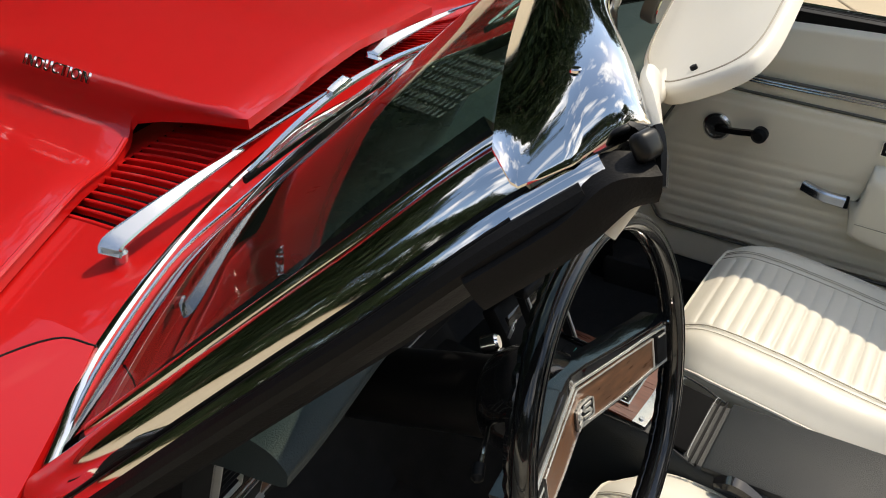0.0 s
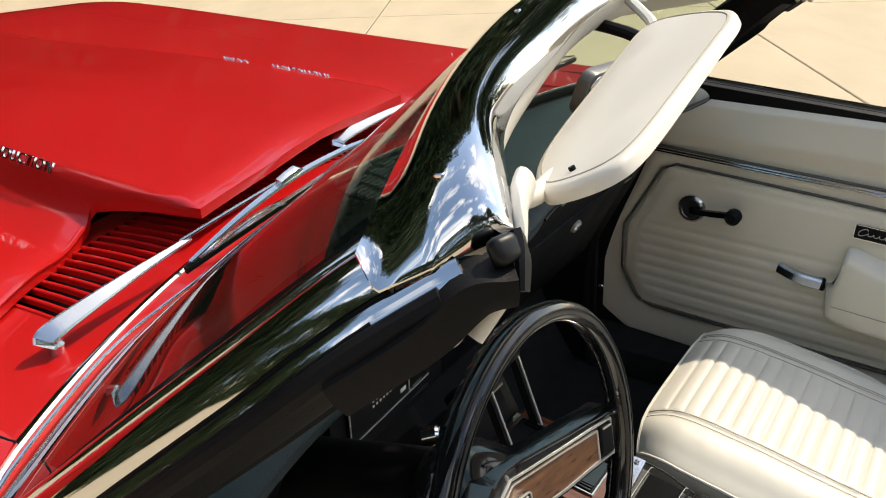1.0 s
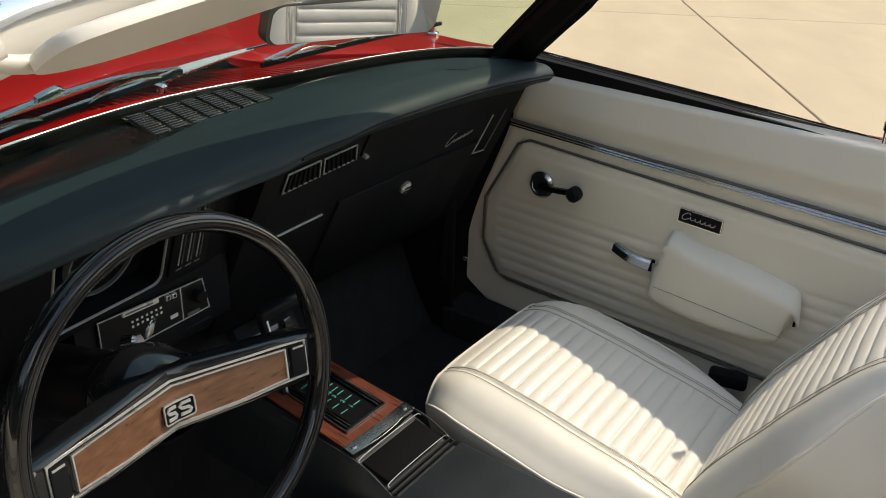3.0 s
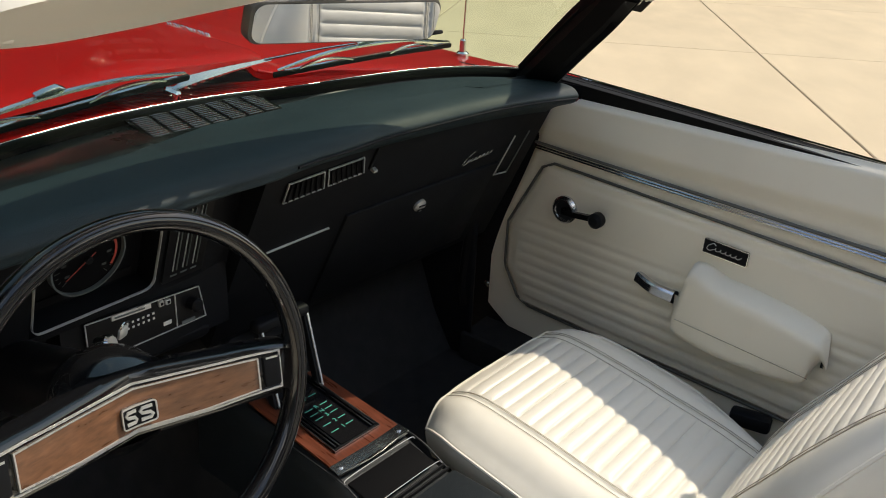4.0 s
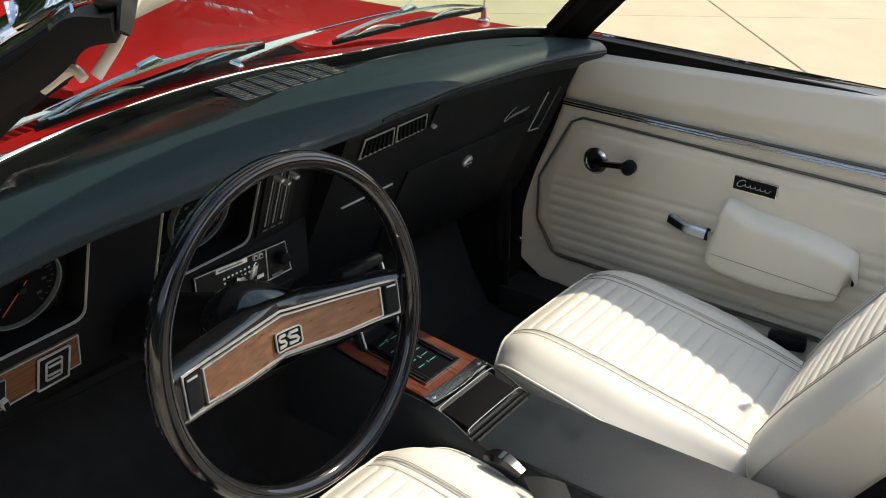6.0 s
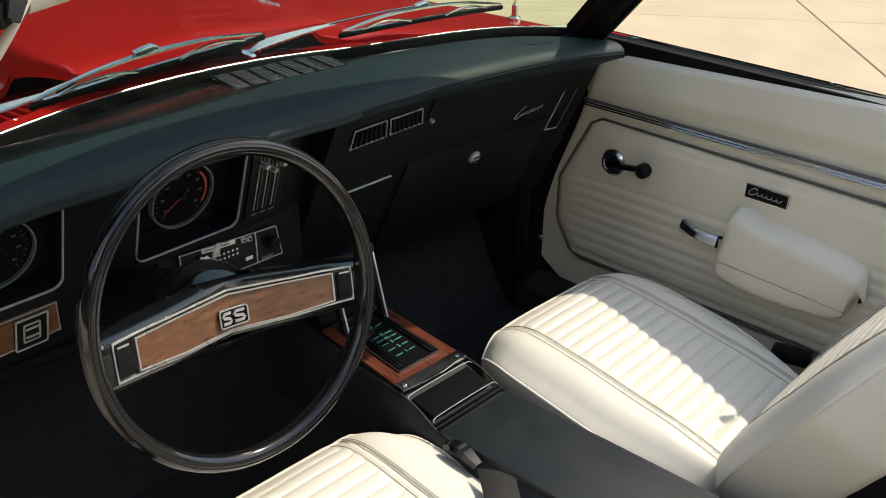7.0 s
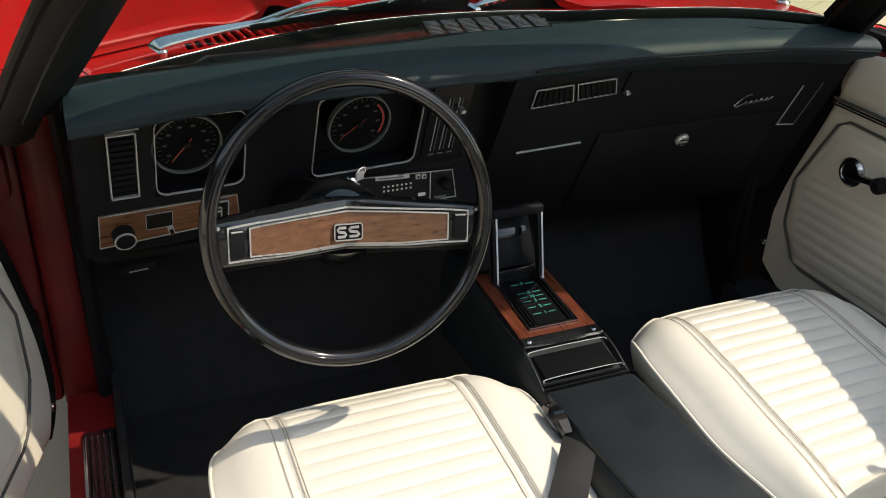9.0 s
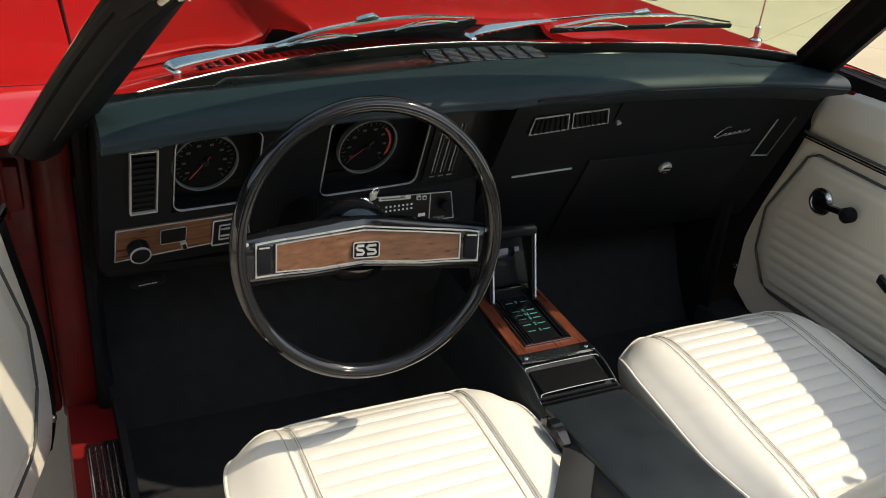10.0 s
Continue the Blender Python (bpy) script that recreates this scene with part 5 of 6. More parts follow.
# ---- seats ----
def cushion(M, hw, hd, thick, pleat_from, pleat_to, pitch, field, name, parent, label, crown=0.02, front_taper=0.0, rear_taper=0.0, roll=0.030, front_roll=0.030):
    """A pleated pad: x across, y along, z out of its front face; M lays it into the car. field is the half width of the pleats."""
    nu, nv = 76, 230

    def out(u, v):
        x = u * hw * (1 - 0.13 * abs(v) ** 6) * (1 - front_taper * sstep(0.1, 1.0, v)) * (1 - rear_taper * sstep(0.0, 1.0, -v))
        y = v * hd * (1 - 0.09 * abs(u) ** 5)
        return x, y

    def height(u, v):
        x, y = out(u, v)
        w = abs(x) - field
        edge = max(1e-4, abs(out(1.0, v)[0]) - field)
        z = crown * (1 - abs(v) ** 3.5) * (1 - 0.35 * u * u)
        f = max(0.0, w) / edge
        z += 0.005 * math.sin(math.pi * min(1.0, f * 1.3)) - roll * min(1.2, f) ** 2.4
        z -= front_roll * max(0.0, (v - 0.72) / 0.28) ** 2.2 + 0.016 * max(0.0, (-v - 0.8) / 0.2) ** 2
        for s in (0.0, -0.012):
            z -= 0.0020 * math.exp(-((w - s) / 0.0028) ** 2)
        if w < -0.004 and pleat_from < v < pleat_to:
            g = ((y + 10) / pitch) % 1.0
            z += 0.0056 * (abs(math.sin(math.pi * g)) ** 0.36 - 1) * sstep(0.013, 0.022, -w) * sstep(0, 0.05, pleat_to - v)
        z += 0.0014 * noise.noise(V(x * 13, y * 13, hw * 7)) + 0.0005 * noise.noise(V(x * 45, y * 45, hw))
        return z
    us = sorted(set(round(lerp(-1, 1, i / nu), 5) for i in range(nu + 1)) | set(round(s * k * field / hw, 5) for s in (-1, 1) for k in (0.93, 0.955, 0.98, 1.0, 1.02)))
    nu = len(us) - 1
    bm = bmesh.new()
    g = [[bm.verts.new(M @ V(*out(u, lerp(-1, 1, j / nv)), height(u, lerp(-1, 1, j / nv)))) for j in range(nv + 1)] for u in us]
    for i in range(nu):
        for j in range(nv):
            bm.faces.new((g[i][j], g[i + 1][j], g[i + 1][j + 1], g[i][j + 1]))
    loop = [(i, 0) for i in range(nu)] + [(nu, j) for j in range(nv)] + [(i, nv) for i in range(nu, 0, -1)] + [(0, j) for j in range(nv, 0, -1)]
    uv = lambda i, j: (us[i], lerp(-1, 1, j / nv))
    prev = [g[i][j] for i, j in loop]
    edge = [v.co.copy() for v in prev]
    n = len(loop)
    for dz, grow in ((0.10, 1.004), (0.30, 0.992), (0.60, 0.965), (0.88, 0.935), (1.0, 0.88)):
        row = []
        for i, j in loop:
            x, y = out(*uv(i, j))
            row.append(bm.verts.new(M @ V(x * grow, y * grow, height(*uv(i, j)) - thick * dz)))
        for q in range(n):
            bm.faces.new((prev[q], prev[(q + 1) % n], row[(q + 1) % n], row[q]))
        prev = row
    bm.faces.new(prev)
    ob = part(name, bm, WHITE, parent, "" if not parent else label, smooth=60)
    bm = bmesh.new()
    tube(bm, edge[::3], 0.0030, 6, closed=True, up=(0.11, 0.17, 0.98))
    part("piping", bm, WHITE, parent or ob, "cream welt piping")
    for side in (-1, 1):
        for s in (-0.0115, 0.0045, 0.0085):
            bm = bmesh.new()
            pts = []
            for k in range(60):
                v = lerp(-0.95, 0.985, k / 59)
                u = (side * (field - 0.002) + s) / (out(1.0, v)[0])
                pts.append(M @ V(*out(u, v), height(u, v) + 0.0016))
            tube(bm, pts, 0.0006, 5, up=(0.11, 0.17, 0.98))
            part("seam", bm, SEAM, parent or ob)
    return ob


def upright(lean):
    """Turns a pad so that its face looks ahead and its top leans back by so many degrees."""
    s, c = math.sin(radians(lean)), math.cos(radians(lean))
    return Matrix(((-1, 0, 0, 0), (0, -s, c, 0), (0, c, s, 0), (0, 0, 0, 1)))


def seat(cx, y0, z0, tilt, hw, lean, label, backx=0.0, back_y=0.0, back_z=0.0):
    Y = Matrix.Translation((cx, y0, z0))
    M = Y @ Matrix.Translation((0, -0.255, 0)) @ Matrix.Rotation(radians(tilt), 4, "X")
    s = cushion(M, hw, 0.262, 0.07, -0.98, 0.975, 0.0265, 0.147, "bucket_seat", None, label, crown=0.022, front_taper=0.0, rear_taper=0.16, roll=0.024, front_roll=0.024)
    B = Y @ Matrix.Translation((backx, back_y - 0.56, 0.165 + back_z)) @ upright(lean)
    cushion(B, hw * 0.97, 0.235, 0.11, -0.96, 0.80, 0.0265, 0.140, "backrest", s, "", crown=0.026, front_taper=0.26, roll=0.022, front_roll=0.012)
    bm = bmesh.new()
    rbox(bm, (cx - 0.02, y0 - 0.27, 0.30), (hw * 1.6, 0.40, 0.14), 0.02)
    part("seat_base", bm, BLACK, s)
    return tagged(s, label, "seat", "front seats")


seat(0.397, 0.080, 0.447, 11.0, 0.250, 33, "white vinyl bucket seat with cross pleats, half shaded", backx=-0.010, back_y=-0.017, back_z=-0.007)
DS = seat(-0.337, 0.040, 0.460, 8.0, 0.250, 34, "white vinyl bucket seat with cross pleats behind the wheel", backx=-0.03, back_y=-0.042, back_z=0.015)


def build_belts():
    def strap(u, v):
        k = v * 3
        left = ((-0.106, -0.166, 0.488), (-0.158, -0.230, 0.482), (-0.205, -0.285, 0.480), (-0.235, -0.345, 0.478))
        right = ((-0.088, -0.222, 0.490), (-0.112, -0.252, 0.484), (-0.150, -0.300, 0.480), (-0.185, -0.355, 0.476))
        j = min(2, int(k))
        a, b = V(*left[j]).lerp(V(*left[j + 1]), k - j), V(*right[j]).lerp(V(*right[j + 1]), k - j)
        return a.lerp(b, u) + V(0.0, 0.0, 0.004 * math.sin(math.pi * u) + 0.003 * math.sin(7 * v + 2 * u) + 0.006)
    bm = bmesh.new()
    shell(bm, strap, 10, 18, (0, 0, -0.002))
    b = tagged(part("seat_belt", bm, WEBBING), "black webbing seat belt lying beside the driver's seat", "seat belt")
    bm = bmesh.new()
    sweep(bm, curve([(-0.094, -0.094, 0.490), (-0.090, -0.120, 0.494), (-0.091, -0.156, 0.484)], 10), [(-0.010, -0.007), (0.010, -0.007), (0.012, 0.0), (0.008, 0.007), (-0.008, 0.007), (-0.012, 0.0)], (0, 0, 1), scale=lambda t: 0.7 + 0.4 * math.sin(math.pi * t))
    part("buckle", bm, GLOSS, b, "glossy black belt buckle")
    bm = bmesh.new()
    rbox(bm, (0.672, -0.315, 0.400), (0.035, 0.075, 0.030), 0.008, Matrix.Rotation(0.2, 3, "Z"))
    tagged(part("belt_buckle", bm, BLACK), "black belt buckle between seat and passenger door", "belt buckle")


build_belts()


def build_rear_seat():
    M = Matrix.Translation((0, -0.96, 0.43)) @ Matrix.Rotation(radians(6), 4, "X")
    s = tagged(cushion(M, 0.58, 0.20, 0.14, -0.95, 0.9, 0.03, 0.42, "bench_seat", None, "", crown=0.02), "white pleated vinyl rear bench seat", "bench seat")
    B = Matrix.Translation((0, -1.17, 0.68)) @ upright(22)
    cushion(B, 0.58, 0.24, 0.12, -0.95, 0.9, 0.05, 0.42, "rear_backrest", s, "", crown=0.015)


build_rear_seat()


# ---- doors ----
def door(side, hinge=None, angle=0.0):
    """A door with its vinyl inner panel; side 1 is the passenger's. Built shut, then swung about the hinge."""
    H = Matrix()
    if hinge:
        H = Matrix.Translation(Vector(hinge) + V(0.014, 0, 0)) @ Matrix.Rotation(radians(angle), 4, "Z") @ Matrix.Translation(-Vector(hinge))

    def P(y, z, h=0.0):
        """A place on the inner panel, h metres towards the seats."""
        x = 0.772 + 0.085 * y + 0.02 * sstep(0.78, 0.92, z) - h
        return H @ V(side * x, y, z)

    def front(z):
        if side < 0 and z < 0.38:
            return 0.415 - 0.09 * (1 - math.sqrt(max(0.0, 1 - ((0.38 - z) / 0.09) ** 2)))
        return (lerp(0.415, 0.275, sstep(0.40, 0.90, z)) if side < 0 else lerp(0.435, 0.285, sstep(0.40, 0.90, z))) - 0.09 * (1 - sstep(0.29, 0.36, z))

    def fn(u, v):
        z = lerp(0.29, 0.905, v)
        y = lerp(front(z), -0.88, u)
        h = 0.0
        edge = 0.012 * (1 - sstep(0, 0.02, u)) + 0.012 * (1 - sstep(0.0, 0.03, v))
        # raised inner field with flutes
        inset = min(z - 0.385, 0.752 + 0.04 * (y - 0.27) - z, (0.352 if side > 0 else 0.305) - y - 0.55 * max(0, z - 0.58) - 0.65 * max(0, 0.47 - z))
        h += 0.010 * sstep(0.0, 0.012, inset) + 0.0035 * sstep(0.024, 0.034, inset)
        if inset > 0.03 and z < 0.66:
            k = ((z + 10) / 0.0265) % 1
            h += (0.0030 if side > 0 else 0.0030 * sstep(0.05, -0.10, y)) * (abs(math.sin(math.pi * k)) ** 0.6 - 1) * sstep(0.032, 0.058, inset) * (1 - sstep(0.60, 0.63, z))
        h += 0.012 * sstep(0.79, 0.83, z) - 0.016 * sstep(0.885, 0.905, z)
        return P(y, z, h - edge)
    bm = bmesh.new()
    surf(bm, fn, 150, 150)
    d = part("door", bm, DOORV, CAR, "closed passenger door with pale fluted vinyl panel" if side > 0 else "driver's door standing ajar with pale vinyl panel")

    # piping round the field
    def inset_y(z):
        return (0.352 if side > 0 else 0.305) - 0.55 * max(0, z - 0.58) - 0.65 * max(0, 0.47 - z)
    top = lambda y: 0.752 + 0.04 * (y - 0.27)
    pts = [P(y, top(y), 0.006) for y in [lerp(-0.86, 0.235 if side > 0 else 0.188, k / 30) for k in range(31)]] + [P(inset_y(z), z, 0.006) for z in [lerp(0.735, 0.40, k / 26) for k in range(27)]] + [P(y, 0.386, 0.006) for y in [lerp(0.27 if side > 0 else 0.223, -0.86, k / 30) for k in range(31)]]
    bm = bmesh.new()
    tube(bm, [p + (H.to_3x3() @ V(0.004, 0, 0) if side < 0 else V(0, 0, 0)) for p in pts], 0.0032 if side > 0 else 0.0026, 6)
    part("panel_piping", bm, PIPING, d, "dark piping round the fluted field")
    # belt mouldings
    for dz, r, m_ in ((0.0, 0.0035, PIPING), (-0.007, 0.0024, STEEL), (-0.0125, 0.002, STEEL)):
        bm = bmesh.new()
        ys = [lerp(0.29, -0.87, k / 40) for k in range(41)]
        tube(bm, [P(y, 0.789 + 0.03 * (y - 0.29) + dz, 0.010) for y in ys], r, 6)
        part("belt_moulding", bm, m_, d)
    # top: black window channel and outer chrome
    ys = [lerp(0.255 if side < 0 else 0.300, -0.90, k / 40) for k in range(41)]
    bm = bmesh.new()
    sweep(bm, [P(y, 0.915 + 0.055 * (y - 0.2), -0.020) for y in ys], [(-0.022, -0.02), (0.022, -0.02), (0.022, 0.010), (0.006, 0.012), (0.004, -0.004), (-0.004, -0.004), (-0.006, 0.014), (-0.022, 0.012)], (0, 0, 1))
    part("window_channel", bm, RUBBER, d, "black window channel with felt strips")
    bm = bmesh.new()
    sweep(bm, [P(y, 0.926 + 0.055 * (y - 0.2), -0.050) for y in ys], [(-0.008, -0.01), (0.008, -0.01), (0.006, 0.004), (-0.006, 0.004)], (0, 0, 1))
    part("belt_trim", bm, CHROME, d, "thin chrome belt trim")
    # outer skin
    bm = bmesh.new()

    def skin(u, v):
        y = lerp(0.222, -0.925, u)
        s = v * 4
        pr = [(0.835, 0.918), (0.885, 0.900)] if side < 0 else [(0.850, 0.885), (0.890, 0.875)]
        pr += [(0.925, 0.80), (0.945, 0.62), (0.925, 0.30)]
        k = min(3, int(s))
        x, z = lerp(pr[k][0], pr[k + 1][0], s - k), lerp(pr[k][1], pr[k + 1][1], s - k)
        return H @ V(side * x, y, z)
    shell(bm, skin, 16, 20, (-side * 0.012, 0, -0.006))
    part("outer_skin", bm, RED, d, "glossy red outer door skin")
    bm = bmesh.new()
    quad = [H @ V(side * x, y, z) for x, y, z in ((0.80, 0.235, 0.32), (0.915, 0.225, 0.32), (0.915, 0.225, 0.88), (0.80, 0.235, 0.90))]
    vs = [bm.verts.new(q) for q in quad] + [bm.verts.new(q + (H.to_3x3() @ V(0, -0.03, 0))) for q in quad]
    for q in range(4):
        bm.faces.new((vs[q], vs[(q + 1) % 4], vs[4 + (q + 1) % 4], vs[4 + q]))
    bm.faces.new(vs[:4]), bm.faces.new(vs[4:])
    part("front_edge", bm, RED_SHADE, d)
    nrm = (H.to_3x3() @ V(-side, 0, 0))
    # screw at the lower front corner
    bm = bmesh.new()
    disc(bm, P(front(0.40) - 0.028, 0.395 if side > 0 else 0.345, 0.0), nrm, 0.008, 0.005, 16, 0.002)
    part("panel_screw", bm, STEEL, d)
    if side < 0:
        bm = bmesh.new()
        tube(bm, [P(front(z) + 0.010, z, -0.012) for z in [lerp(0.295, 0.90, k / 40) for k in range(41)]], 0.010, 8)
        part("door_edge_seal", bm, RUBBER, d, "black rubber seal along the door's edge")
        return d
    # crank
    bm = bmesh.new()
    c = P(0.188, 0.660, 0.0115)
    disc(bm, c, nrm, 0.031, 0.014, 36, 0.005)
    ring(bm, c + nrm * 0.013, nrm, 0.022, 0.004, 0.003)
    cr = part("window_crank", bm, STEEL, d, "chrome window crank with black knob")
    bm = bmesh.new()
    e = P(0.089, 0.672, 0.041)
    sweep(bm, [c + nrm * 0.018, c.lerp(e, 0.5) + nrm * 0.014, e], [(-0.007, -0.003), (0.007, -0.003), (0.006, 0.004), (-0.006, 0.004)], nrm)
    part("crank_arm", bm, GLOSS, d)
    bm = bmesh.new()
    disc(bm, e - nrm * 0.004, nrm, 0.0165, 0.024, 24, 0.007)
    part("crank_knob", bm, BLACK, d, "black round crank knob")
    # door pull
    bm = bmesh.new()
    a, b = P(-0.012, 0.570, 0.017), P(-0.098, 0.556, 0.021)
    sweep(bm, curve([a, a.lerp(b, 0.5) + nrm * 0.010, b], 12), [(-0.012, -0.006), (0.012, -0.006), (0.012, 0.004), (0.008, 0.009), (-0.008, 0.009), (-0.012, 0.004)], nrm)
    part("door_pull", bm, STEEL, d, "chrome door pull lever")
    bm = bmesh.new()
    rbox(bm, P(-0.098, 0.555, 0.0135), (0.02, 0.016, 0.026), 0.003, H.to_3x3())
    part("pull_socket", bm, BLACK, d)
    # badge: dark plate with a plain silver squiggle
    f = Face(P(-0.187, 0.684, 0.0150), H.to_3x3() @ V(-0.06 * side, -side, -0.05 * side) if side > 0 else H.to_3x3() @ V(0.0, 1, 0.05), (0, 0, 1))
    bm = bmesh.new()
    f.plate(bm, rect(-0.045, -0.0145, 0.045, 0.0145, 0.002), 0.003, 0)
    part("door_badge", bm, BLACK, d, "small dark badge plate with silver script")
    bm = bmesh.new()
    f.border(bm, rect(-0.045, -0.0145, 0.045, 0.0145, 0.002), 0.0012, 0.0042, 0)
    part("badge_rim", bm, STEEL, d)
    bm = bmesh.new()
    lead = curve([f.at(u, w, 0.0042) for u, w in ((-0.020, 0.006), (-0.025, 0.009), (-0.034, 0.003), (-0.037, -0.005), (-0.031, -0.007), (-0.024, -0.003))], 20)
    tube(bm, lead + [f.at(-0.023 + 0.056 * t + 0.0022 * math.sin(t * 34 + 1), -0.0015 - 0.001 * t + 0.0032 * math.sin(t * 34), 0.0042) for t in [k / 60 for k in range(61)]], 0.0008, 5)
    part("badge_script", bm, SILVER, d)
    # armrest
    bm = bmesh.new()

    def arm(u, v):
        a = 2 * math.pi * v
        t = u
        y = lerp(-0.118, -0.405, t)
        endk = min(1, (math.sin(math.pi * min(1, max(0, t)))) ** 0.11)
        zc, hz = lerp(0.572, 0.558, t), lerp(0.084, 0.066, t) * endk
        hx = 0.037 * endk
        cx_, cz_ = math.copysign(abs(math.cos(a)) ** 0.32, math.cos(a)), math.copysign(abs(math.sin(a)) ** 0.32, math.sin(a))
        return P(y - 0.01 * cz_, zc + hz * cz_ + (0.024 * (1 - sstep(0.0, 0.30, t)) - 0.010 - 0.014 * max(0.0, cx_)) * max(0.0, cz_), 0.038 + hx * cx_)
    surf(bm, arm, 28, 32)
    bmesh.ops.remove_doubles(bm, verts=bm.verts, dist=0.0005)
    part("armrest", bm, DOORV, d, "moulded pale vinyl armrest", smooth=70)
    bm = bmesh.new()
    tube(bm, [P(lerp(-0.13, -0.395, k / 20), lerp(0.540, 0.528, k / 20), 0.0755) for k in range(21)], 0.0008, 5)
    part("armrest_seam", bm, SEAM, d)
    bm = bmesh.new()
    disc(bm, P(-0.404, 0.545, 0.035), H.to_3x3() @ V(0, -1, 0), 0.007, 0.004, 14)
    part("armrest_screw", bm, BLACK, d)
    # lock knob
    bm = bmesh.new()
    k0 = P(-0.47, 0.905, 0.012)
    disc(bm, k0, (0, 0, 1), 0.004, 0.022, 12)
    disc(bm, k0 + V(0, 0, 0.022), (0, 0, 1), 0.007, 0.016, 14, 0.003)
    part("lock_knob", bm, CHROME, d, "chrome lock knob")
    return d


door(1)
door(-1, hinge=V(-0.860, 0.40, 0), angle=-20.0)


# ---- mirror and visors ----
def build_mirror():
    F = Face((-0.0625, 0.001, 1.1475), (0.247, -0.032, -0.011), (0.02, -0.30, 0.98))
    ol = [(x, y * (1.0 + 0.06 * x / 0.13)) for x, y in rect(-0.131, -0.0255, 0.131, 0.0255, 0.015, 6)]
    bm = bmesh.new()
    F.plate(bm, ol, 0.014, -0.016, 0.003)
    m = tagged(part("rear_view_mirror", bm, FRAME), "wide rear-view mirror in a thin grey frame", "mirror")
    bm = bmesh.new()
    F.plate(bm, [(x * 0.972, y * 0.88) for x, y in ol], 0.0012, -0.0015)
    part("mirror_face", bm, MIRROR, m, "mirror glass")
    bm = bmesh.new()
    tube(bm, curve([F.at(-0.01, 0.010, -0.016), F.at(0.0, 0.035, -0.030), header_front(-0.03) + V(0, -0.03, -0.012)], 10), 0.007, 10)
    part("stem", bm, BLACK, m, "black mirror stem")
    bm = bmesh.new()
    rbox(bm, F.at(0.140, -0.020, -0.010), (0.024, 0.006, 0.005), 0.002)
    part("day_night_lever", bm, BLACK, m)


build_mirror()


def build_visors():
    for side in (-1, 1):
        dy = 0.0 if side < 0 else 0.085
        F = Face((side * 0.505, dy - 0.109, 1.190), (1, -side * 0.158, -side * 0.075), (0, 1, -0.54))
        ol = smooth_loop([(-0.004, 0.014), (-0.016, 0.0), (-0.022, -0.024), (-0.018, -0.040), (-0.004, -0.049), (0.030, -0.055), (0.100, -0.061), (0.200, -0.069), (0.255, -0.073), (0.300, -0.066), (0.360, -0.036), (0.430, 0.010), (0.468, 0.042), (0.462, 0.058), (0.430, 0.063), (0.350, 0.060), (0.250, 0.056), (0.150, 0.052), (0.080, 0.045), (0.030, 0.031)])
        if side > 0:
            ol = [(-x, y) for x, y in reversed(ol)]
        bm = bmesh.new()
        F.plate(bm, ol, 0.011, -0.006, 0.0045)
        v = tagged(part("sun_visor", bm, WHITE, smooth=60), "cream padded vinyl sun visor swung up at the header", "sun visor", "sun visors")
        mid = (sum(x for x, y in ol) / len(ol), sum(y for x, y in ol) / len(ol))
        bm = bmesh.new()
        tube(bm, [F.at(lerp(x, mid[0], 0.05), lerp(y, mid[1], 0.09), 0.0048) for x, y in ol], 0.0009, 5, closed=True)
        part("visor_seam", bm, SEAM, v)
        bm = bmesh.new()
        disc(bm, F.at(-side * 0.004, -0.008, 0.0045), F.n, 0.0022, 0.003, 10)
        part("rivet", bm, BLACK, v)
        bm = bmesh.new()
        tube(bm, curve([F.at(-side * 0.03, 0.018, -0.001), V(side * 0.516, -0.096 + dy, 1.185), V(side * 0.545, -0.100 + dy, 1.192)], 8), 0.0065, 12)
        part("bracket", bm, WHITE, v, "cream visor bracket")
        if side < 0:
            bm = bmesh.new()
            tube(bm, curve([F.at(0.455, 0.045, -0.001), F.at(0.485, 0.055, 0.008), header_rear(0.02) + V(0, 0.01, -0.008)], 8), 0.006, 8)
            part("centre_clip", bm, WHITE, v)


build_visors()


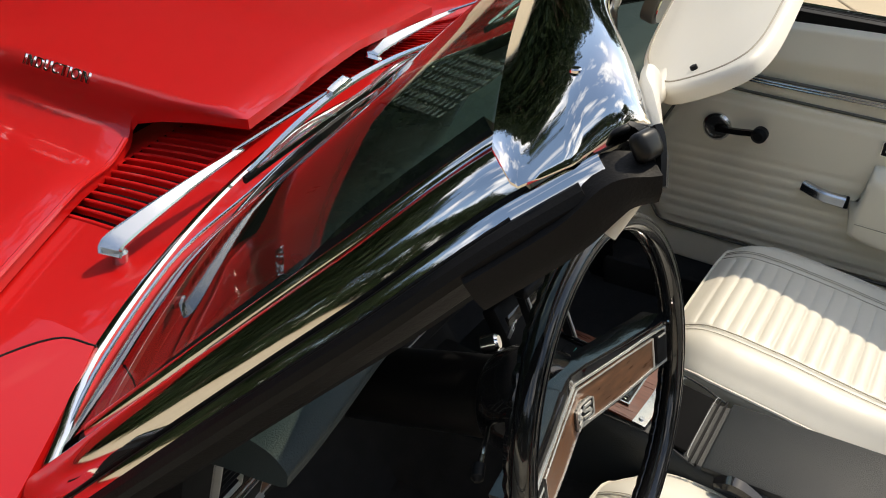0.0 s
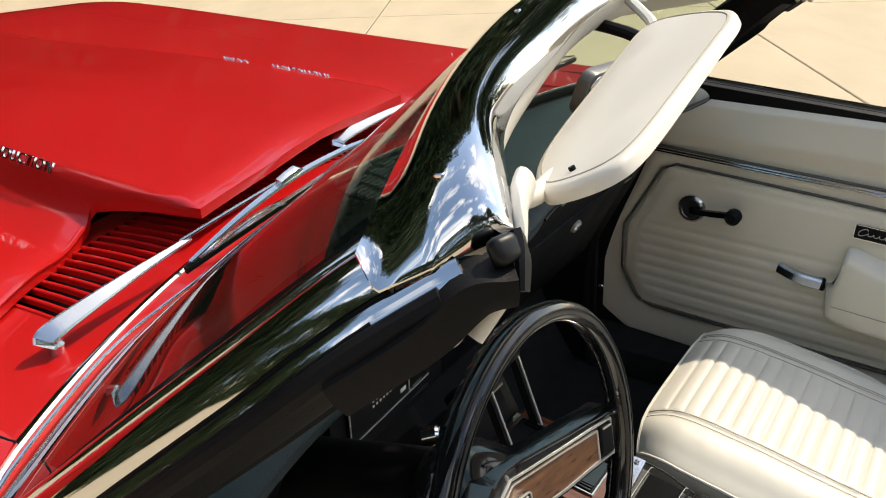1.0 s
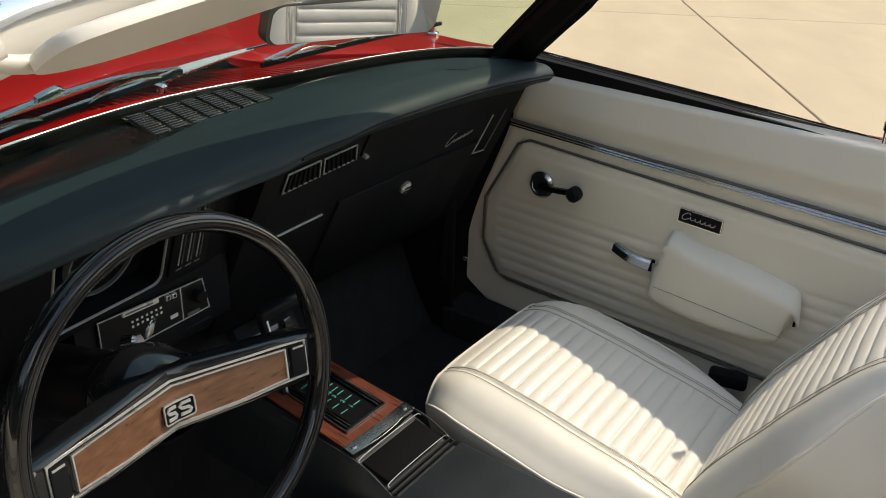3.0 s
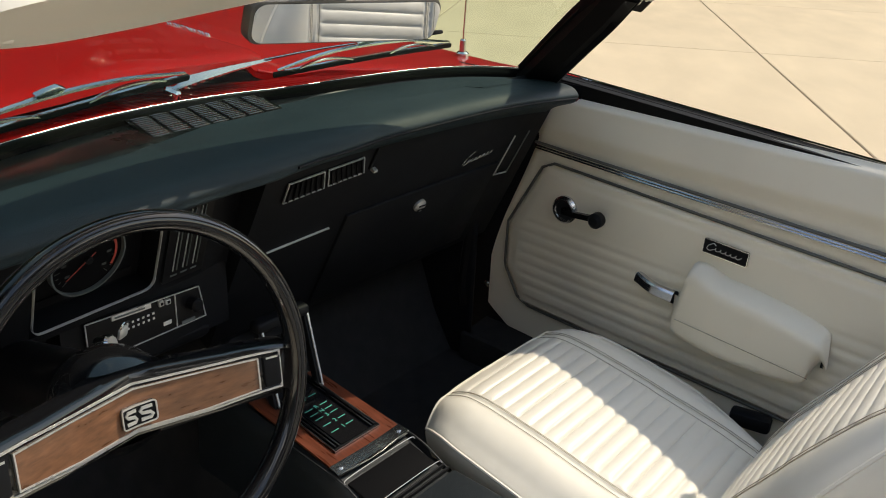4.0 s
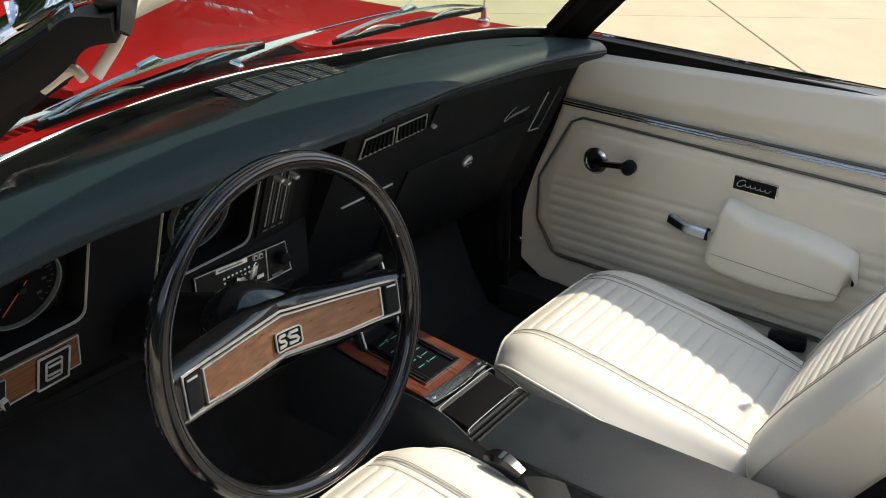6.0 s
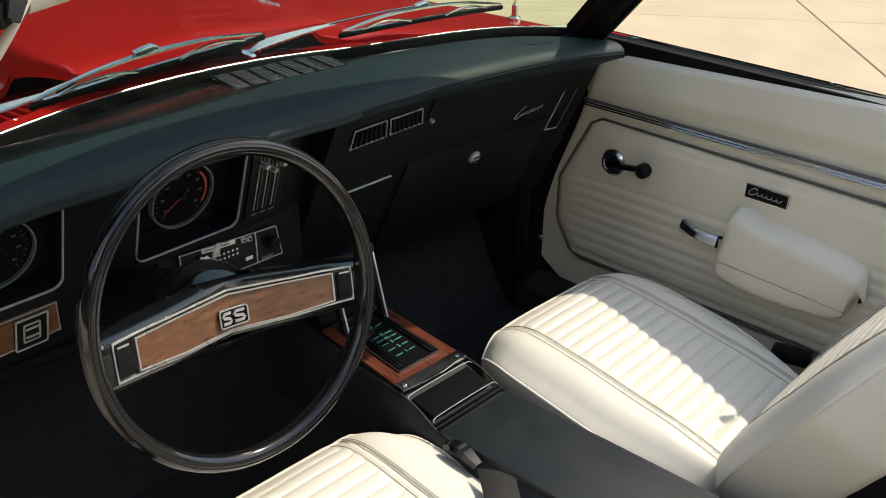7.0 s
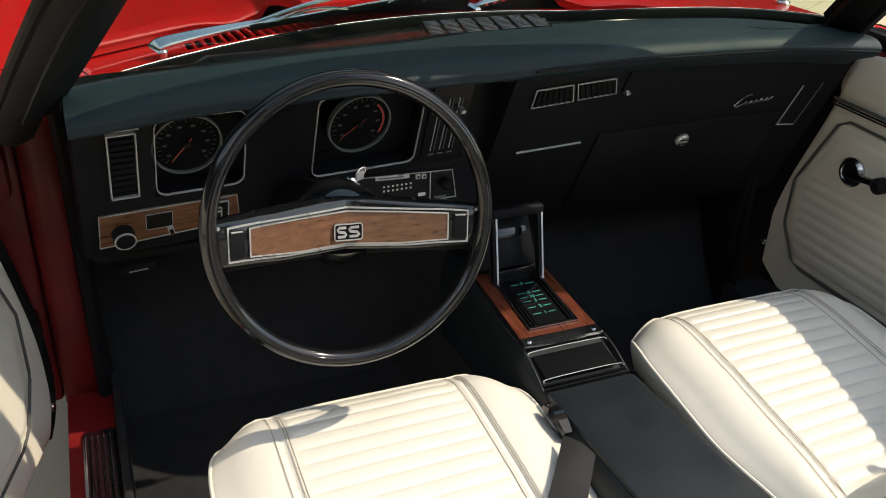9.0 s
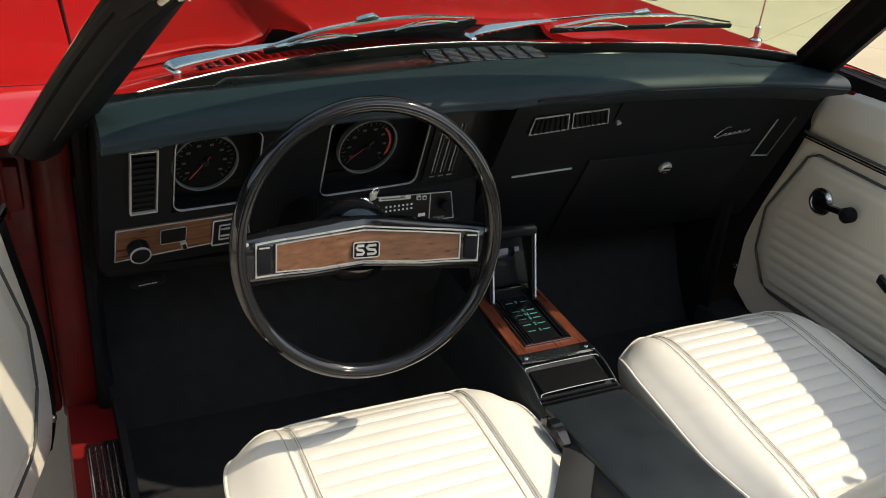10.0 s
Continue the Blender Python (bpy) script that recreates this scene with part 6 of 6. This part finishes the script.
# ---- trees round the yard, seen in the chrome and the paint ----
def build_tree():
    rng = random.Random(4)
    t = tagged(new("tree"), "tall leafy green tree beyond the paving", "tree", "trees round the yard")
    bm = bmesh.new()
    trunk = curve([(0, 0, -0.1), (0.1, 0.05, 2.0), (0.0, 0.15, 4.2), (0.1, 0.1, 6.5)], 14)
    sweep(bm, trunk, circle(0.24, 9), (0.1, 1, 0.1), scale=lambda s: 1.15 - 0.8 * s)
    tips = []
    for k in range(11):
        a, z = k * 2.4, 2.4 + 0.38 * k
        tip = V(math.cos(a) * (2.6 - 0.12 * k), math.sin(a) * (2.6 - 0.12 * k), z + 1.6)
        sweep(bm, curve([V(0.05, 0.1, z), tip * 0.5 + V(0, 0, z * 0.5 + 0.25), tip], 7), circle(0.09, 6), (0.1, 0.2, 1), scale=lambda s: 1 - 0.8 * s)
        tips.append(tip)
    part("trunk", bm, BARK, t)
    verts, faces = [], []
    centres = [(p, 1.25) for p in tips] + [(V(rng.uniform(-1.2, 1.2), rng.uniform(-1.2, 1.2), rng.uniform(5.2, 8.0)), 1.3) for _ in range(9)]
    centres += [(V(math.cos(k * 0.9) * 1.9, math.sin(k * 0.9) * 1.9, 0.55 + 0.5 * (k % 3)), 1.0) for k in range(7)] + [(V(math.cos(k * 1.3) * 1.5, math.sin(k * 1.3) * 1.5, 2.6 + 0.3 * (k % 2)), 1.2) for k in range(5)]
    for c, r in centres:
        for _ in range(260):
            d = V(rng.gauss(0, 1), rng.gauss(0, 1), rng.gauss(0, 0.8))
            p = c + d.normalized() * r * rng.random() ** 0.45
            u, w = V(rng.gauss(0, 1), rng.gauss(0, 1), rng.gauss(0, 1)).normalized(), V(rng.gauss(0, 1), rng.gauss(0, 1), rng.gauss(0, 1)).normalized()
            s, n0 = rng.uniform(0.10, 0.22), len(verts)
            verts += [p - u * s, p + w * s * 0.6, p + u * s, p - w * s * 0.6]
            faces.append((n0, n0 + 1, n0 + 2, n0 + 3))
    me = bpy.data.meshes.new("crown")
    me.from_pydata(verts, [], faces)
    me.materials.append(LEAF)
    crown = new("crown", me)
    crown.parent = t
    return t


def build_trees():
    rng = random.Random(9)
    first = build_tree()
    spots = [(a, 29 + 4 * rng.random(), 1.75) for a in range(8, 34, 5)] + [(a, 20 + 4 * rng.random(), 1.62) for a in range(36, 132, 7)]
    spots += [(a, 25 + 3 * rng.random(), 1.6 if a < 58 else 2.4) for a in range(40, 132, 8)] + [(a, 13.0 + 3 * rng.random(), 0.85) for a in range(138, 228, 8)] + [(245, 18.0, 1.4), (262, 20.0, 1.4), (280, 22.0, 1.4)]
    for k, (a, r, s) in enumerate(spots):
        s *= rng.uniform(0.9, 1.12)
        m = Matrix.Translation((r * math.cos(radians(a)), r * math.sin(radians(a)), 0)) @ Matrix.Rotation(rng.uniform(0, 6.28), 4, "Z")
        if not k:
            first.scale = (s, s, s)
            first.matrix_basis = m @ Matrix.Diagonal((s, s, s, 1))
        else:
            copy_thing(first, m @ Matrix.Scale(s / first.scale.x, 4))


build_trees()
